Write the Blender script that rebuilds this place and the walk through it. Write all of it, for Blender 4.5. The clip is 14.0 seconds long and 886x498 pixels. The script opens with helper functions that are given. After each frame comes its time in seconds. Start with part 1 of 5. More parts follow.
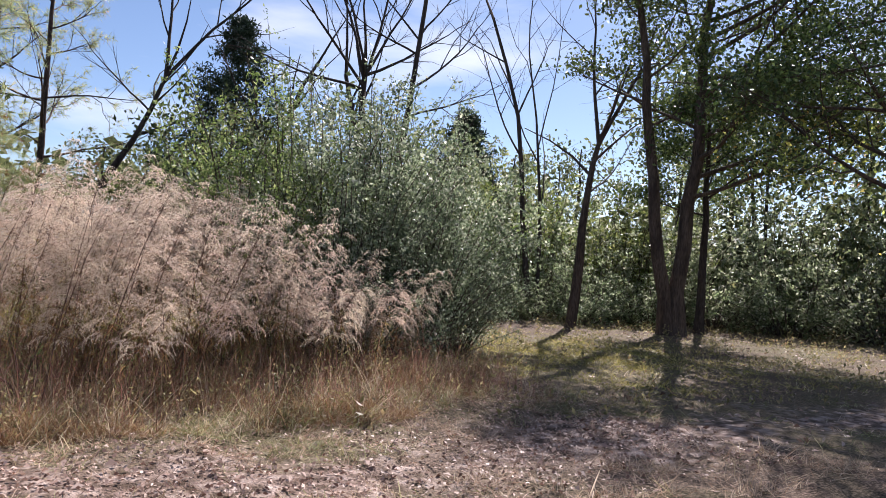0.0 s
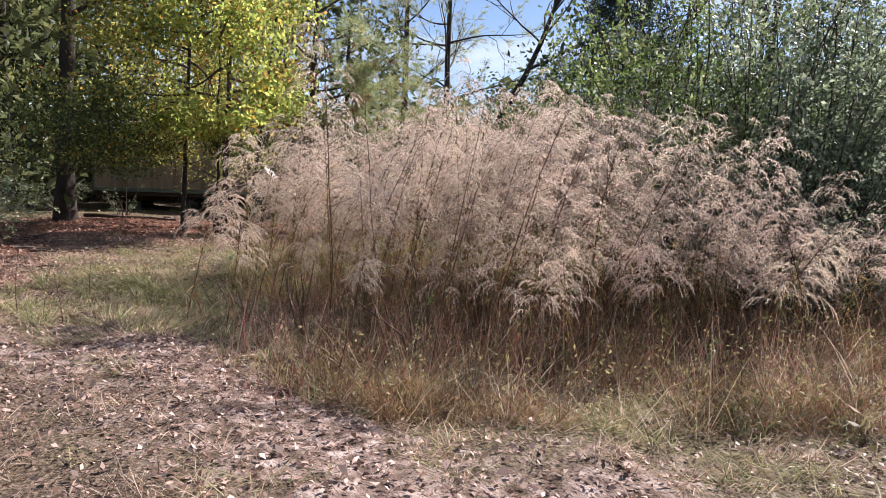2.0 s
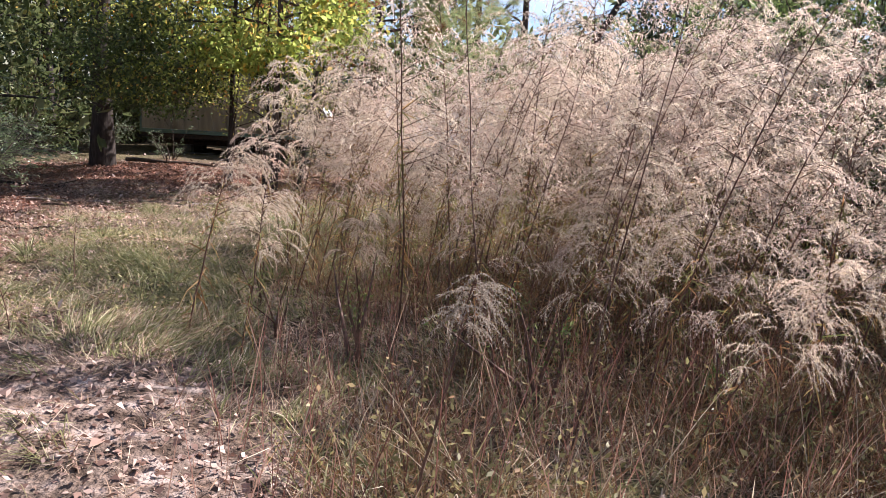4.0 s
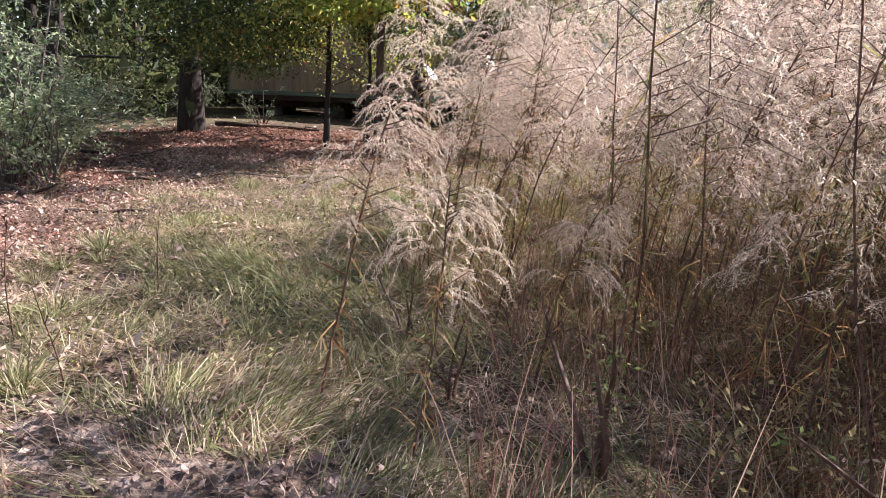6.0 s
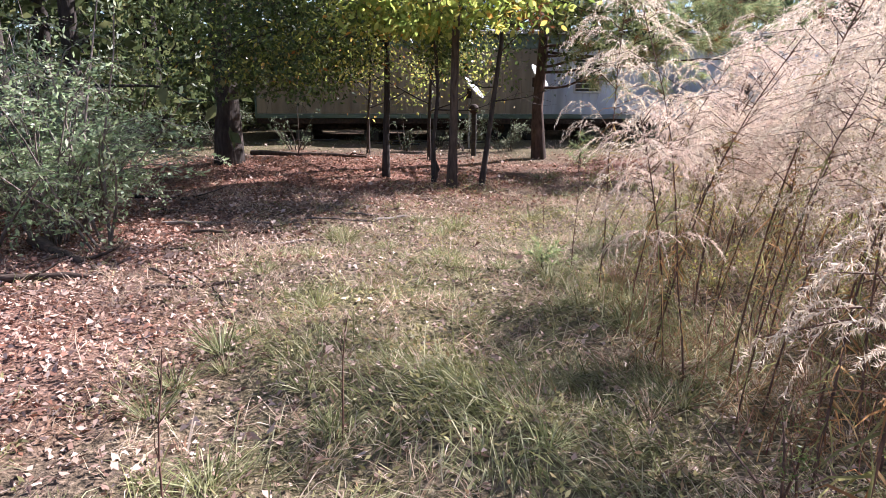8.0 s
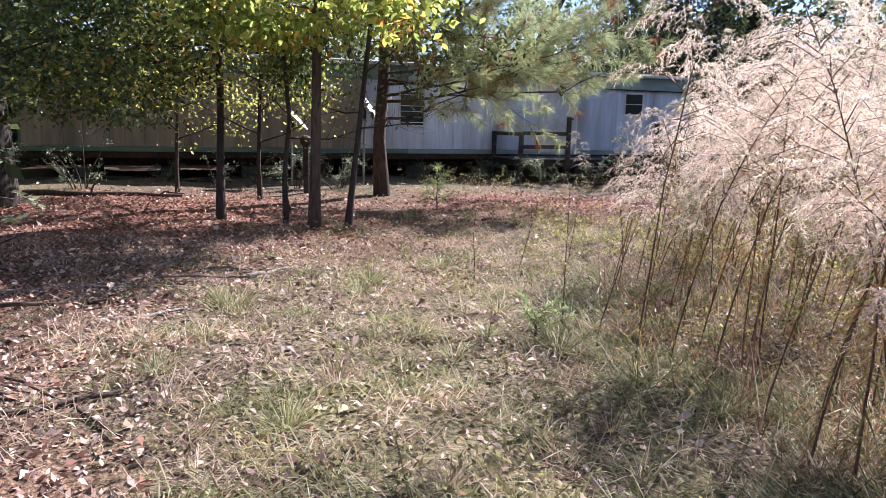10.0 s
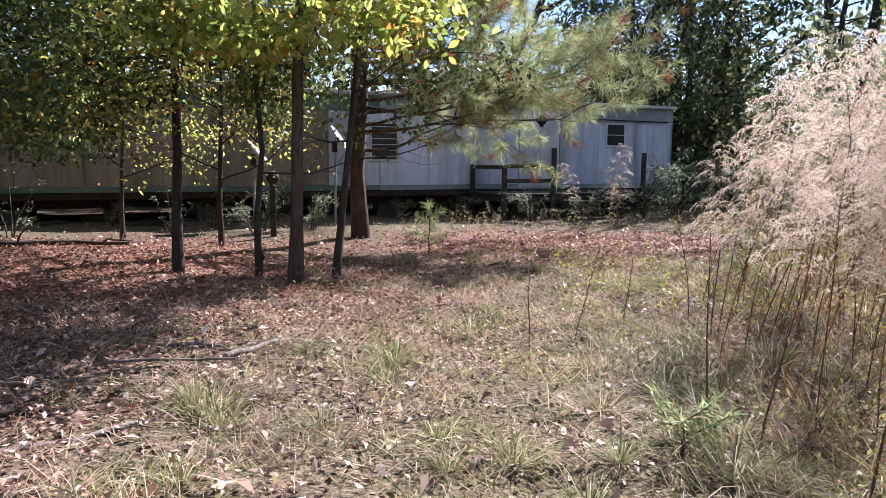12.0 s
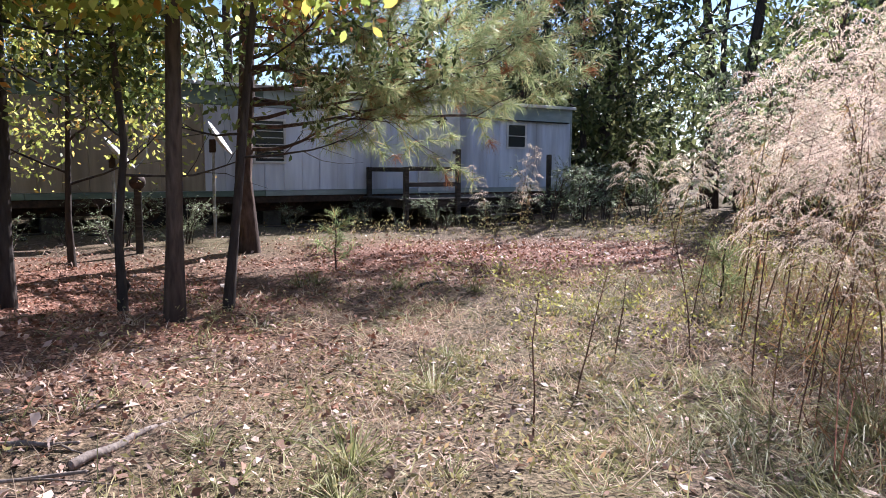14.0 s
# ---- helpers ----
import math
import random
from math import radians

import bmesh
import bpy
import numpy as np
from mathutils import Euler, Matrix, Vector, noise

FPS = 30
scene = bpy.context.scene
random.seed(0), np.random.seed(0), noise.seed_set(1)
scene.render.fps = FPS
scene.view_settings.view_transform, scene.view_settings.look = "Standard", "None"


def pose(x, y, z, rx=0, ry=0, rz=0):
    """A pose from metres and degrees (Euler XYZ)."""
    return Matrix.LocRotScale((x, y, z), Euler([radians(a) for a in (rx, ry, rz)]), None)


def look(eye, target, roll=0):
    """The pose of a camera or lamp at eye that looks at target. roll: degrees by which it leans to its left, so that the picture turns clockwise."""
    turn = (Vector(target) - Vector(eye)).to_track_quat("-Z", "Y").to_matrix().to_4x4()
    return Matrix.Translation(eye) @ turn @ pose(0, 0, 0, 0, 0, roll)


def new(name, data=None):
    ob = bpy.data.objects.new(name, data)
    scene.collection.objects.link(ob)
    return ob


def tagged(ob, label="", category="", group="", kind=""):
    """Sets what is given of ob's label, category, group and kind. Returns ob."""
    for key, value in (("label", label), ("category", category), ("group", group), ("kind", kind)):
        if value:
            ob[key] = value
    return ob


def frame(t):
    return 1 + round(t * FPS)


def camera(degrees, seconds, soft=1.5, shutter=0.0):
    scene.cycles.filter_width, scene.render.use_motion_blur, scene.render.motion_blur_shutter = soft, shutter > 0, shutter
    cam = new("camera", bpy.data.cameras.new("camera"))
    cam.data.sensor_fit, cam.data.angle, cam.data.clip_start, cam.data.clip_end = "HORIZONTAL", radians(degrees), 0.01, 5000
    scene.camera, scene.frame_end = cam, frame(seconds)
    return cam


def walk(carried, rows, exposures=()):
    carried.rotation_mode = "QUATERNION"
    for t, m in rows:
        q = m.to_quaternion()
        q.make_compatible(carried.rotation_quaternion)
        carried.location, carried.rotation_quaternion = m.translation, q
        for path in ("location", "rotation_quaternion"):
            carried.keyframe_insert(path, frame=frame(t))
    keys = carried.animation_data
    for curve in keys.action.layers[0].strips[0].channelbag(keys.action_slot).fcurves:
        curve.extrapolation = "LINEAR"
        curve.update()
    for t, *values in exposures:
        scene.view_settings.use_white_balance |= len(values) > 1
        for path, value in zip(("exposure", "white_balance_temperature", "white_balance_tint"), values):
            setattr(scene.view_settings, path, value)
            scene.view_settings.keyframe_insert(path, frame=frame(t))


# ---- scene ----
cam = camera(63.6, 14.0, soft=0.8)
PATH = [
    (0, (0.014, 0.165, 1.633), (1.07, 1.862, 1.677), 4.1),
    (0.5, (0.067, 0.626, 1.616), (0.944, 2.419, 1.49), 3.7),
    (1, (0.273, 1.135, 1.595), (0.653, 3.093, 1.446), 2.6),
    (1.5, (0.309, 1.659, 1.586), (0.51, 3.64, 1.398), 2.7),
    (2, (0.326, 2.157, 1.581), (0.394, 4.145, 1.374), 2.5),
    (2.2, (0.332, 2.369, 1.593), (0.327, 4.357, 1.372), 3.8),
    (4.3, (-0.174, 4.952, 1.517), (-0.298, 6.911, 1.134), 3.4),
    (4.5, (-0.258, 5.12, 1.482), (-0.414, 7.074, 1.085), 3.3),
    (5, (-0.502, 5.522, 1.49), (-0.751, 7.457, 1.053), 2.7),
    (5.5, (-0.756, 5.91, 1.503), (-1.015, 7.838, 1.038), 2.3),
    (6, (-0.963, 6.335, 1.447), (-1.264, 8.252, 0.963), 2.4),
    (6.5, (-1.317, 6.699, 1.459), (-1.64, 8.615, 0.988), 2.6),
    (7, (-1.696, 7.061, 1.446), (-2.026, 8.979, 0.987), 1.9),
    (7.5, (-2.104, 7.305, 1.48), (-2.435, 9.224, 1.024), 0.9),
    (8, (-2.537, 7.543, 1.522), (-2.828, 9.469, 1.067), 0.2),
    (8.5, (-2.968, 7.88, 1.482), (-3.107, 9.83, 1.059), -0.4),
    (8.7, (-3.104, 8.004, 1.455), (-3.106, 9.958, 1.031), 0.5),
    (10.8, (-4.159, 9.776, 1.254), (-3.721, 11.704, 0.954), 1.2),
    (11, (-4.181, 9.938, 1.244), (-3.704, 11.857, 0.94), 1.3),
    (11.5, (-4.18, 10.332, 1.219), (-3.698, 12.251, 0.922), 1.2),
    (12, (-4.224, 10.674, 1.219), (-3.76, 12.605, 0.981), 0.4),
    (12.5, (-4.247, 11.005, 1.261), (-3.816, 12.945, 1.036), -1.7),
    (13, (-4.241, 11.41, 1.258), (-3.827, 13.357, 1.061), -2.0),
    (13.5, (-4.328, 11.875, 1.188), (-3.801, 13.795, 0.994), -2.4),
    (14, (-4.257, 12.238, 1.172), (-3.467, 14.062, 0.948), 0.3),
]
walk(cam, [(t, look(eye, target, roll)) for t, eye, target, roll in PATH], [(t, e, k, 20 - 0.12 * t) for t, e, k in ((0.0, 0.96, 6200), (0.5, 0.88, 6300), (1.0, 0.91, 6350), (2.2, 1.09, 6150), (4.5, 1.33, 6100), (7.5, 1.52, 5850), (8.5, 1.60, 5750), (11.0, 1.52, 5700), (13.0, 1.46, 5900), (14.0, 1.46, 5800))])

# ---- world, sun ----
SUN_DIR = Vector((0.79, 0.61, 0.0)).normalized()
SUN_ELEV = radians(40)
world = bpy.data.worlds.new("sky")
scene.world = world
world.use_nodes = True
wn, wl = world.node_tree.nodes, world.node_tree.links
wn.clear()
w_out = wn.new("ShaderNodeOutputWorld")
w_bg = wn.new("ShaderNodeBackground")
w_sky = wn.new("ShaderNodeTexSky")
w_sky.sky_type = "NISHITA"
w_sky.sun_disc = False
w_sky.sun_elevation = SUN_ELEV
w_sky.sun_rotation = math.atan2(SUN_DIR.x, SUN_DIR.y)
w_sky.air_density, w_sky.dust_density, w_sky.ozone_density = 0.9, 0.2, 2.0
w_co = wn.new("ShaderNodeTexCoord")
w_map = wn.new("ShaderNodeMapping")
w_map.inputs["Scale"].default_value = (1.2, 1.2, 4.5)
w_noise = wn.new("ShaderNodeTexNoise")
w_noise.inputs["Scale"].default_value = 2.2
w_noise.inputs["Detail"].default_value = 7
w_ramp = wn.new("ShaderNodeValToRGB")
w_ramp.color_ramp.elements[0].position, w_ramp.color_ramp.elements[1].position = 0.50, 0.80
w_mix = wn.new("ShaderNodeMixRGB")
w_mix.inputs[2].default_value = (9.0, 9.4, 10.0, 1)
wl.new(w_co.outputs["Generated"], w_map.inputs["Vector"])
wl.new(w_map.outputs["Vector"], w_noise.inputs["Vector"])
wl.new(w_noise.outputs["Fac"], w_ramp.inputs["Fac"])
wl.new(w_ramp.outputs["Color"], w_mix.inputs["Fac"])
wl.new(w_sky.outputs["Color"], w_mix.inputs[1])
wl.new(w_mix.outputs["Color"], w_bg.inputs["Color"])
w_bg.inputs["Strength"].default_value = 0.065
wl.new(w_bg.outputs["Background"], w_out.inputs["Surface"])

sun_data = bpy.data.lights.new("sun", "SUN")
sun_data.energy, sun_data.angle, sun_data.color = 5.0, radians(0.5), (1.0, 0.95, 0.88)
sun = new("sun", sun_data)
sun.matrix_world = look((30, 25, 30), Vector((30, 25, 30)) - Vector((SUN_DIR.x * math.cos(SUN_ELEV), SUN_DIR.y * math.cos(SUN_ELEV), math.sin(SUN_ELEV))))


# ---- materials ----
def nodes_of(name):
    m = bpy.data.materials.new(name)
    m.use_nodes = True
    n, l = m.node_tree.nodes, m.node_tree.links
    n.clear()
    out = n.new("ShaderNodeOutputMaterial")
    return m, n, l, out


def ramp_node(n, stops):
    r = n.new("ShaderNodeValToRGB")
    e = r.color_ramp.elements
    while len(e) < len(stops):
        e.new(0.5)
    for el, (p, c) in zip(e, stops):
        el.position, el.color = p, (*c, 1)
    return r


def foliage(name, stops, through_light=0.45, rough=0.55, vary=0.25, spec=0.2):
    """Leaf or straw: colour by island, with light let through."""
    m, n, l, out = nodes_of(name)
    geo = n.new("ShaderNodeNewGeometry")
    ramp = ramp_node(n, stops)
    l.new(geo.outputs["Random Per Island"], ramp.inputs["Fac"])
    pos = n.new("ShaderNodeTexNoise")
    pos.inputs["Scale"].default_value = 1.3
    pos.inputs["Detail"].default_value = 3
    l.new(geo.outputs["Position"], pos.inputs["Vector"])
    mp = n.new("ShaderNodeMapRange")
    mp.inputs["From Min"].default_value, mp.inputs["From Max"].default_value = 0.3, 0.7
    mp.inputs["To Min"].default_value, mp.inputs["To Max"].default_value = 1 - vary, 1 + vary
    l.new(pos.outputs["Fac"], mp.inputs["Value"])
    hs = n.new("ShaderNodeHueSaturation")
    l.new(ramp.outputs["Color"], hs.inputs["Color"])
    l.new(mp.outputs["Result"], hs.inputs["Value"])
    oi = n.new("ShaderNodeObjectInfo")
    mo = n.new("ShaderNodeMapRange")
    mo.inputs["To Min"].default_value, mo.inputs["To Max"].default_value = 0.485, 0.515
    l.new(oi.outputs["Random"], mo.inputs["Value"])
    l.new(mo.outputs["Result"], hs.inputs["Hue"])
    bs = n.new("ShaderNodeBsdfPrincipled")
    bs.inputs["Roughness"].default_value = rough
    bs.inputs["Specular IOR Level"].default_value = spec
    l.new(hs.outputs["Color"], bs.inputs["Base Color"])
    tr = n.new("ShaderNodeBsdfTranslucent")
    l.new(hs.outputs["Color"], tr.inputs["Color"])
    mix = n.new("ShaderNodeMixShader")
    mix.inputs["Fac"].default_value = through_light
    l.new(bs.outputs["BSDF"], mix.inputs[1])
    l.new(tr.outputs["BSDF"], mix.inputs[2])
    l.new(mix.outputs["Shader"], out.inputs["Surface"])
    return m


def solid(name, dark, light, scale=6.0, rough=0.8, bump=0.3, stretch=(1, 1, 1), detail=8, metal=0.0, stain=None, spec=0.3):
    """Opaque surface with two scales of variation and fine relief."""
    m, n, l, out = nodes_of(name)
    co = n.new("ShaderNodeTexCoord")
    mp = n.new("ShaderNodeMapping")
    mp.inputs["Scale"].default_value = stretch
    l.new(co.outputs["Object"], mp.inputs["Vector"])
    fine = n.new("ShaderNodeTexNoise")
    fine.inputs["Scale"].default_value, fine.inputs["Detail"].default_value = scale, detail
    l.new(mp.outputs["Vector"], fine.inputs["Vector"])
    ramp = ramp_node(n, [(0.3, dark), (0.7, light)])
    l.new(fine.outputs["Fac"], ramp.inputs["Fac"])
    big = n.new("ShaderNodeTexNoise")
    big.inputs["Scale"].default_value, big.inputs["Detail"].default_value = scale * 0.17, 4
    l.new(mp.outputs["Vector"], big.inputs["Vector"])
    mx = n.new("ShaderNodeMixRGB")
    mx.blend_type = "MIX"
    sr = ramp_node(n, [(0.42, (0, 0, 0)), (0.68, (0.75, 0.75, 0.75))])
    l.new(big.outputs["Fac"], sr.inputs["Fac"])
    l.new(sr.outputs["Color"], mx.inputs["Fac"])
    l.new(ramp.outputs["Color"], mx.inputs[1])
    mx.inputs[2].default_value = (*(stain or tuple(0.65 * c for c in dark)), 1)
    oi = n.new("ShaderNodeObjectInfo")
    mo = n.new("ShaderNodeMapRange")
    mo.inputs["To Min"].default_value, mo.inputs["To Max"].default_value = 0.82, 1.12
    l.new(oi.outputs["Random"], mo.inputs["Value"])
    hs = n.new("ShaderNodeHueSaturation")
    l.new(mx.outputs["Color"], hs.inputs["Color"])
    l.new(mo.outputs["Result"], hs.inputs["Value"])
    bs = n.new("ShaderNodeBsdfPrincipled")
    bs.inputs["Roughness"].default_value, bs.inputs["Metallic"].default_value = rough, metal
    bs.inputs["Specular IOR Level"].default_value = spec
    l.new(hs.outputs["Color"], bs.inputs["Base Color"])
    bp = n.new("ShaderNodeBump")
    bp.inputs["Strength"].default_value, bp.inputs["Distance"].default_value = bump, 0.02
    l.new(fine.outputs["Fac"], bp.inputs["Height"])
    l.new(bp.outputs["Normal"], bs.inputs["Normal"])
    l.new(bs.outputs["BSDF"], out.inputs["Surface"])
    return m


M_PLUME = foliage("fennel_plume", [(0.0, (0.47, 0.33, 0.235)), (0.3, (0.73, 0.58, 0.455)), (0.75, (0.88, 0.765, 0.64)), (1.0, (0.75, 0.615, 0.43))], 0.55, 0.7, 0.16)
M_PLUME_GREEN = foliage("fennel_green_leaf", [(0.0, (0.16, 0.17, 0.06)), (1.0, (0.36, 0.34, 0.14))], 0.5, 0.7, 0.25)
M_GOLD = foliage("withered_weed_leaf", [(0.0, (0.22, 0.11, 0.05)), (0.6, (0.46, 0.27, 0.11)), (1.0, (0.62, 0.44, 0.20))], 0.45, 0.6, 0.25)
M_FENNEL_STEM = solid("fennel_stem", (0.085, 0.042, 0.03), (0.24, 0.135, 0.09), 30, 0.7)
M_STRAW = foliage("dry_grass_blade", [(0.0, (0.26, 0.155, 0.095)), (0.35, (0.50, 0.365, 0.25)), (0.8, (0.72, 0.59, 0.45)), (1.0, (0.40, 0.36, 0.17))], 0.4, 0.6, 0.35)
M_RUST = foliage("broom_grass_blade", [(0.0, (0.10, 0.045, 0.027)), (0.5, (0.25, 0.125, 0.065)), (1.0, (0.44, 0.29, 0.15))], 0.4, 0.6, 0.35)
M_GREEN = foliage("green_grass_blade", [(0.0, (0.11, 0.12, 0.045)), (0.55, (0.27, 0.27, 0.11)), (1.0, (0.50, 0.46, 0.28))], 0.4, 0.5, 0.4)
M_MOSS = foliage("yellow_green_grass_blade", [(0.0, (0.24, 0.23, 0.05)), (0.6, (0.46, 0.42, 0.11)), (1.0, (0.60, 0.54, 0.22))], 0.45, 0.5, 0.35)
M_LITTER = foliage("fallen_leaf", [(0.0, (0.11, 0.062, 0.045)), (0.3, (0.30, 0.185, 0.135)), (0.75, (0.48, 0.335, 0.26)), (1.0, (0.60, 0.46, 0.37))], 0.12, 0.55, 0.25, 0.35)
M_PINESTRAW = foliage("red_pine_straw", [(0.0, (0.11, 0.05, 0.035)), (0.4, (0.29, 0.125, 0.08)), (0.8, (0.47, 0.24, 0.17)), (1.0, (0.57, 0.36, 0.27))], 0.1, 0.6, 0.2)
M_BUSH = foliage("shrub_leaf", [(0.0, (0.08, 0.11, 0.055)), (0.5, (0.19, 0.235, 0.13)), (0.85, (0.36, 0.40, 0.26)), (1.0, (0.56, 0.56, 0.44))], 0.55, 0.38, 0.35, 0.5)
M_BUSH_LIME = foliage("lime_shrub_leaf", [(0.0, (0.08, 0.12, 0.03)), (0.6, (0.19, 0.24, 0.07)), (1.0, (0.36, 0.38, 0.15))], 0.55, 0.4, 0.3, 0.35)
M_OAK = foliage("oak_leaf", [(0.0, (0.035, 0.06, 0.018)), (0.6, (0.08, 0.12, 0.035)), (1.0, (0.20, 0.25, 0.075))], 0.4, 0.38, 0.3, 0.4)
# autumn leaves; on the oaks this colour also stands for sunlit leaves
M_YELLOW = foliage("autumn_and_sunlit_leaf", [(0.0, (0.17, 0.22, 0.05)), (0.45, (0.37, 0.42, 0.10)), (0.82, (0.58, 0.57, 0.16)), (0.94, (0.66, 0.46, 0.11)), (1.0, (0.55, 0.23, 0.06))], 0.72, 0.45, 0.3)
M_NEEDLE = foliage("pine_needle", [(0.0, (0.19, 0.25, 0.11)), (0.6, (0.38, 0.44, 0.20)), (0.88, (0.58, 0.57, 0.30)), (1.0, (0.46, 0.24, 0.11))], 0.58, 0.4, 0.25)
M_NEEDLE_DEAD = foliage("dead_pine_needle", [(0.0, (0.22, 0.09, 0.04)), (1.0, (0.40, 0.19, 0.09))], 0.35, 0.6, 0.25)
M_CEDAR = foliage("cedar_spray", [(0.0, (0.02, 0.035, 0.02)), (1.0, (0.06, 0.085, 0.05))], 0.15, 0.6, 0.3)
M_BRAMBLE = foliage("privet_leaf", [(0.0, (0.20, 0.27, 0.12)), (0.6, (0.38, 0.46, 0.24)), (1.0, (0.60, 0.64, 0.42))], 0.5, 0.35, 0.25, 0.4)
M_PALE = foliage("pale_thicket_leaf", [(0.0, (0.10, 0.14, 0.06)), (0.5, (0.26, 0.31, 0.16)), (0.85, (0.44, 0.47, 0.30)), (1.0, (0.60, 0.59, 0.46))], 0.7, 0.35, 0.35, 0.5)
M_FAR = foliage("woodland_leaf", [(0.0, (0.055, 0.075, 0.03)), (0.6, (0.13, 0.15, 0.06)), (1.0, (0.25, 0.25, 0.105))], 0.45, 0.45, 0.45)
M_BARK = solid("grey_brown_bark", (0.05, 0.035, 0.028), (0.15, 0.11, 0.085), 9, 0.9, 0.8, (3, 3, 0.6))
M_BARK_PINE = solid("pine_bark", (0.04, 0.026, 0.021), (0.13, 0.085, 0.068), 8, 0.9, 1.0, (2.5, 2.5, 0.8))
M_BARK_DARK = solid("dark_bark", (0.035, 0.026, 0.022), (0.09, 0.07, 0.058), 9, 0.9, 0.8, (3, 3, 0.6))
M_BARK_PALE = solid("pale_twig_bark", (0.16, 0.12, 0.10), (0.36, 0.30, 0.26), 9, 0.85, 0.6, (3, 3, 0.6))
M_ROT = solid("rotten_wood", (0.04, 0.027, 0.02), (0.15, 0.10, 0.075), 12, 0.9, 1.0, (0.7, 3, 3))


# ---- mesh tools ----
rng = np.random.default_rng(7)


def unit(v):
    return v / np.maximum(np.linalg.norm(v, axis=-1, keepdims=True), 1e-9)


def mesh_of(name, pieces, mats, smooth=False):
    """One mesh from (vertices, faces, material slot) arrays."""
    vs, loops, sizes, mi, base = [], [], [], [], 0
    for v, f, slot in pieces:
        v, f = np.asarray(v, float).reshape(-1, 3), np.asarray(f, int)
        vs.append(v)
        loops.append((f + base).ravel())
        sizes.append(np.full(len(f), f.shape[1]))
        mi.append(np.full(len(f), slot))
        base += len(v)
    vs, loops, sizes, mi = np.concatenate(vs), np.concatenate(loops), np.concatenate(sizes), np.concatenate(mi)
    me = bpy.data.meshes.new(name)
    me.vertices.add(len(vs))
    me.vertices.foreach_set("co", vs.ravel())
    me.loops.add(len(loops))
    me.loops.foreach_set("vertex_index", loops)
    me.polygons.add(len(sizes))
    me.polygons.foreach_set("loop_start", np.concatenate(([0], np.cumsum(sizes)[:-1])))
    me.polygons.foreach_set("loop_total", sizes)
    me.polygons.foreach_set("material_index", mi)
    if smooth:
        me.polygons.foreach_set("use_smooth", np.ones(len(sizes), bool))
    for m in mats if isinstance(mats, (list, tuple)) else [mats]:
        me.materials.append(m)
    me.update(calc_edges=True)
    me.validate()
    return me


def part(name, me, parent=None, label="", at=None):
    ob = new(name, me)
    if name in ("leaf_tuft", "wood", "plume", "foliage", "crown"):
        tagged(ob, kind="stuff")
    if parent is not None:
        ob.parent = parent
    if at is not None:
        ob.matrix_basis = at
    if label:
        tagged(ob, label)
    return ob


def ribbons(p, d, length, width, droop):
    """Grass blades: two segments that bend down, three triangles each."""
    n = len(p)
    side = unit(np.cross(d, rng.normal(size=(n, 3)))) * (width / 2)[:, None]
    down = np.zeros((n, 3))
    down[:, 2] = droop * length
    mid = p + d * (0.55 * length)[:, None] - 0.22 * down
    tip = p + d * length[:, None] - down
    v = np.stack([p - side, p + side, mid - 0.75 * side, mid + 0.75 * side, tip], 1).reshape(-1, 3)
    f = (np.arange(n)[:, None, None] * 5 + np.array([[0, 1, 3], [0, 3, 2], [2, 3, 4]])).reshape(-1, 3)
    return v, f


def leaves(p, d, length, width, fold=0.0):
    """Pointed leaves: a diamond each, folded a little along the middle."""
    n = len(p)
    side = unit(np.cross(d, rng.normal(size=(n, 3))))
    up = unit(np.cross(side, d))
    c = p + d * (0.45 * length)[:, None] + up * (fold * width)[:, None]
    s = side * (width / 2)[:, None]
    v = np.stack([p, c - s, p + d * length[:, None], c + s], 1).reshape(-1, 3)
    f = np.arange(n)[:, None] * 4 + np.arange(4)
    return v, f


def oval_leaves(p, d, length, width, fold=0.1):
    """Leaves with a rounded, pointed outline of six corners."""
    n = len(p)
    side = unit(np.cross(d, rng.normal(size=(n, 3))))
    up = unit(np.cross(side, d)) * (fold * width)[:, None]
    s = side * (width / 2)[:, None]
    L = d * length[:, None]
    v = np.stack([p, p + 0.28 * L - 0.8 * s + up, p + 0.62 * L - 0.9 * s + up, p + L, p + 0.62 * L + 0.9 * s + up, p + 0.28 * L + 0.8 * s + up], 1).reshape(-1, 3)
    return v, np.arange(n)[:, None] * 6 + np.arange(6)


def spikes(p, d, length, width):
    """Fine filaments: one thin triangle each."""
    n = len(p)
    side = unit(np.cross(d, rng.normal(size=(n, 3)))) * (width / 2)[:, None]
    v = np.stack([p - side, p + side, p + d * length[:, None]], 1).reshape(-1, 3)
    return v, np.arange(n)[:, None] * 3 + np.arange(3)


def tube(pts, radii, sides=6, cap=True):
    pts, radii = np.asarray(pts, float), np.asarray(radii, float)
    t = unit(np.gradient(pts, axis=0))
    ref = np.array((0.0, 0.0, 1.0)) if abs(t[0][2]) < 0.8 else np.array((1.0, 0.0, 0.0))
    u = unit(np.cross(t, ref))
    w = np.cross(t, u)
    a = np.arange(sides) * 2 * math.pi / sides
    ring = u[:, None] * np.cos(a)[None, :, None] + w[:, None] * np.sin(a)[None, :, None]
    v = (pts[:, None] + ring * radii[:, None, None]).reshape(-1, 3)
    k, j = np.meshgrid(np.arange(len(pts) - 1), np.arange(sides), indexing="ij")
    k, j = k.ravel(), j.ravel()
    j2 = (j + 1) % sides
    f = np.stack([k * sides + j, k * sides + j2, (k + 1) * sides + j2, (k + 1) * sides + j], 1)
    return v, f


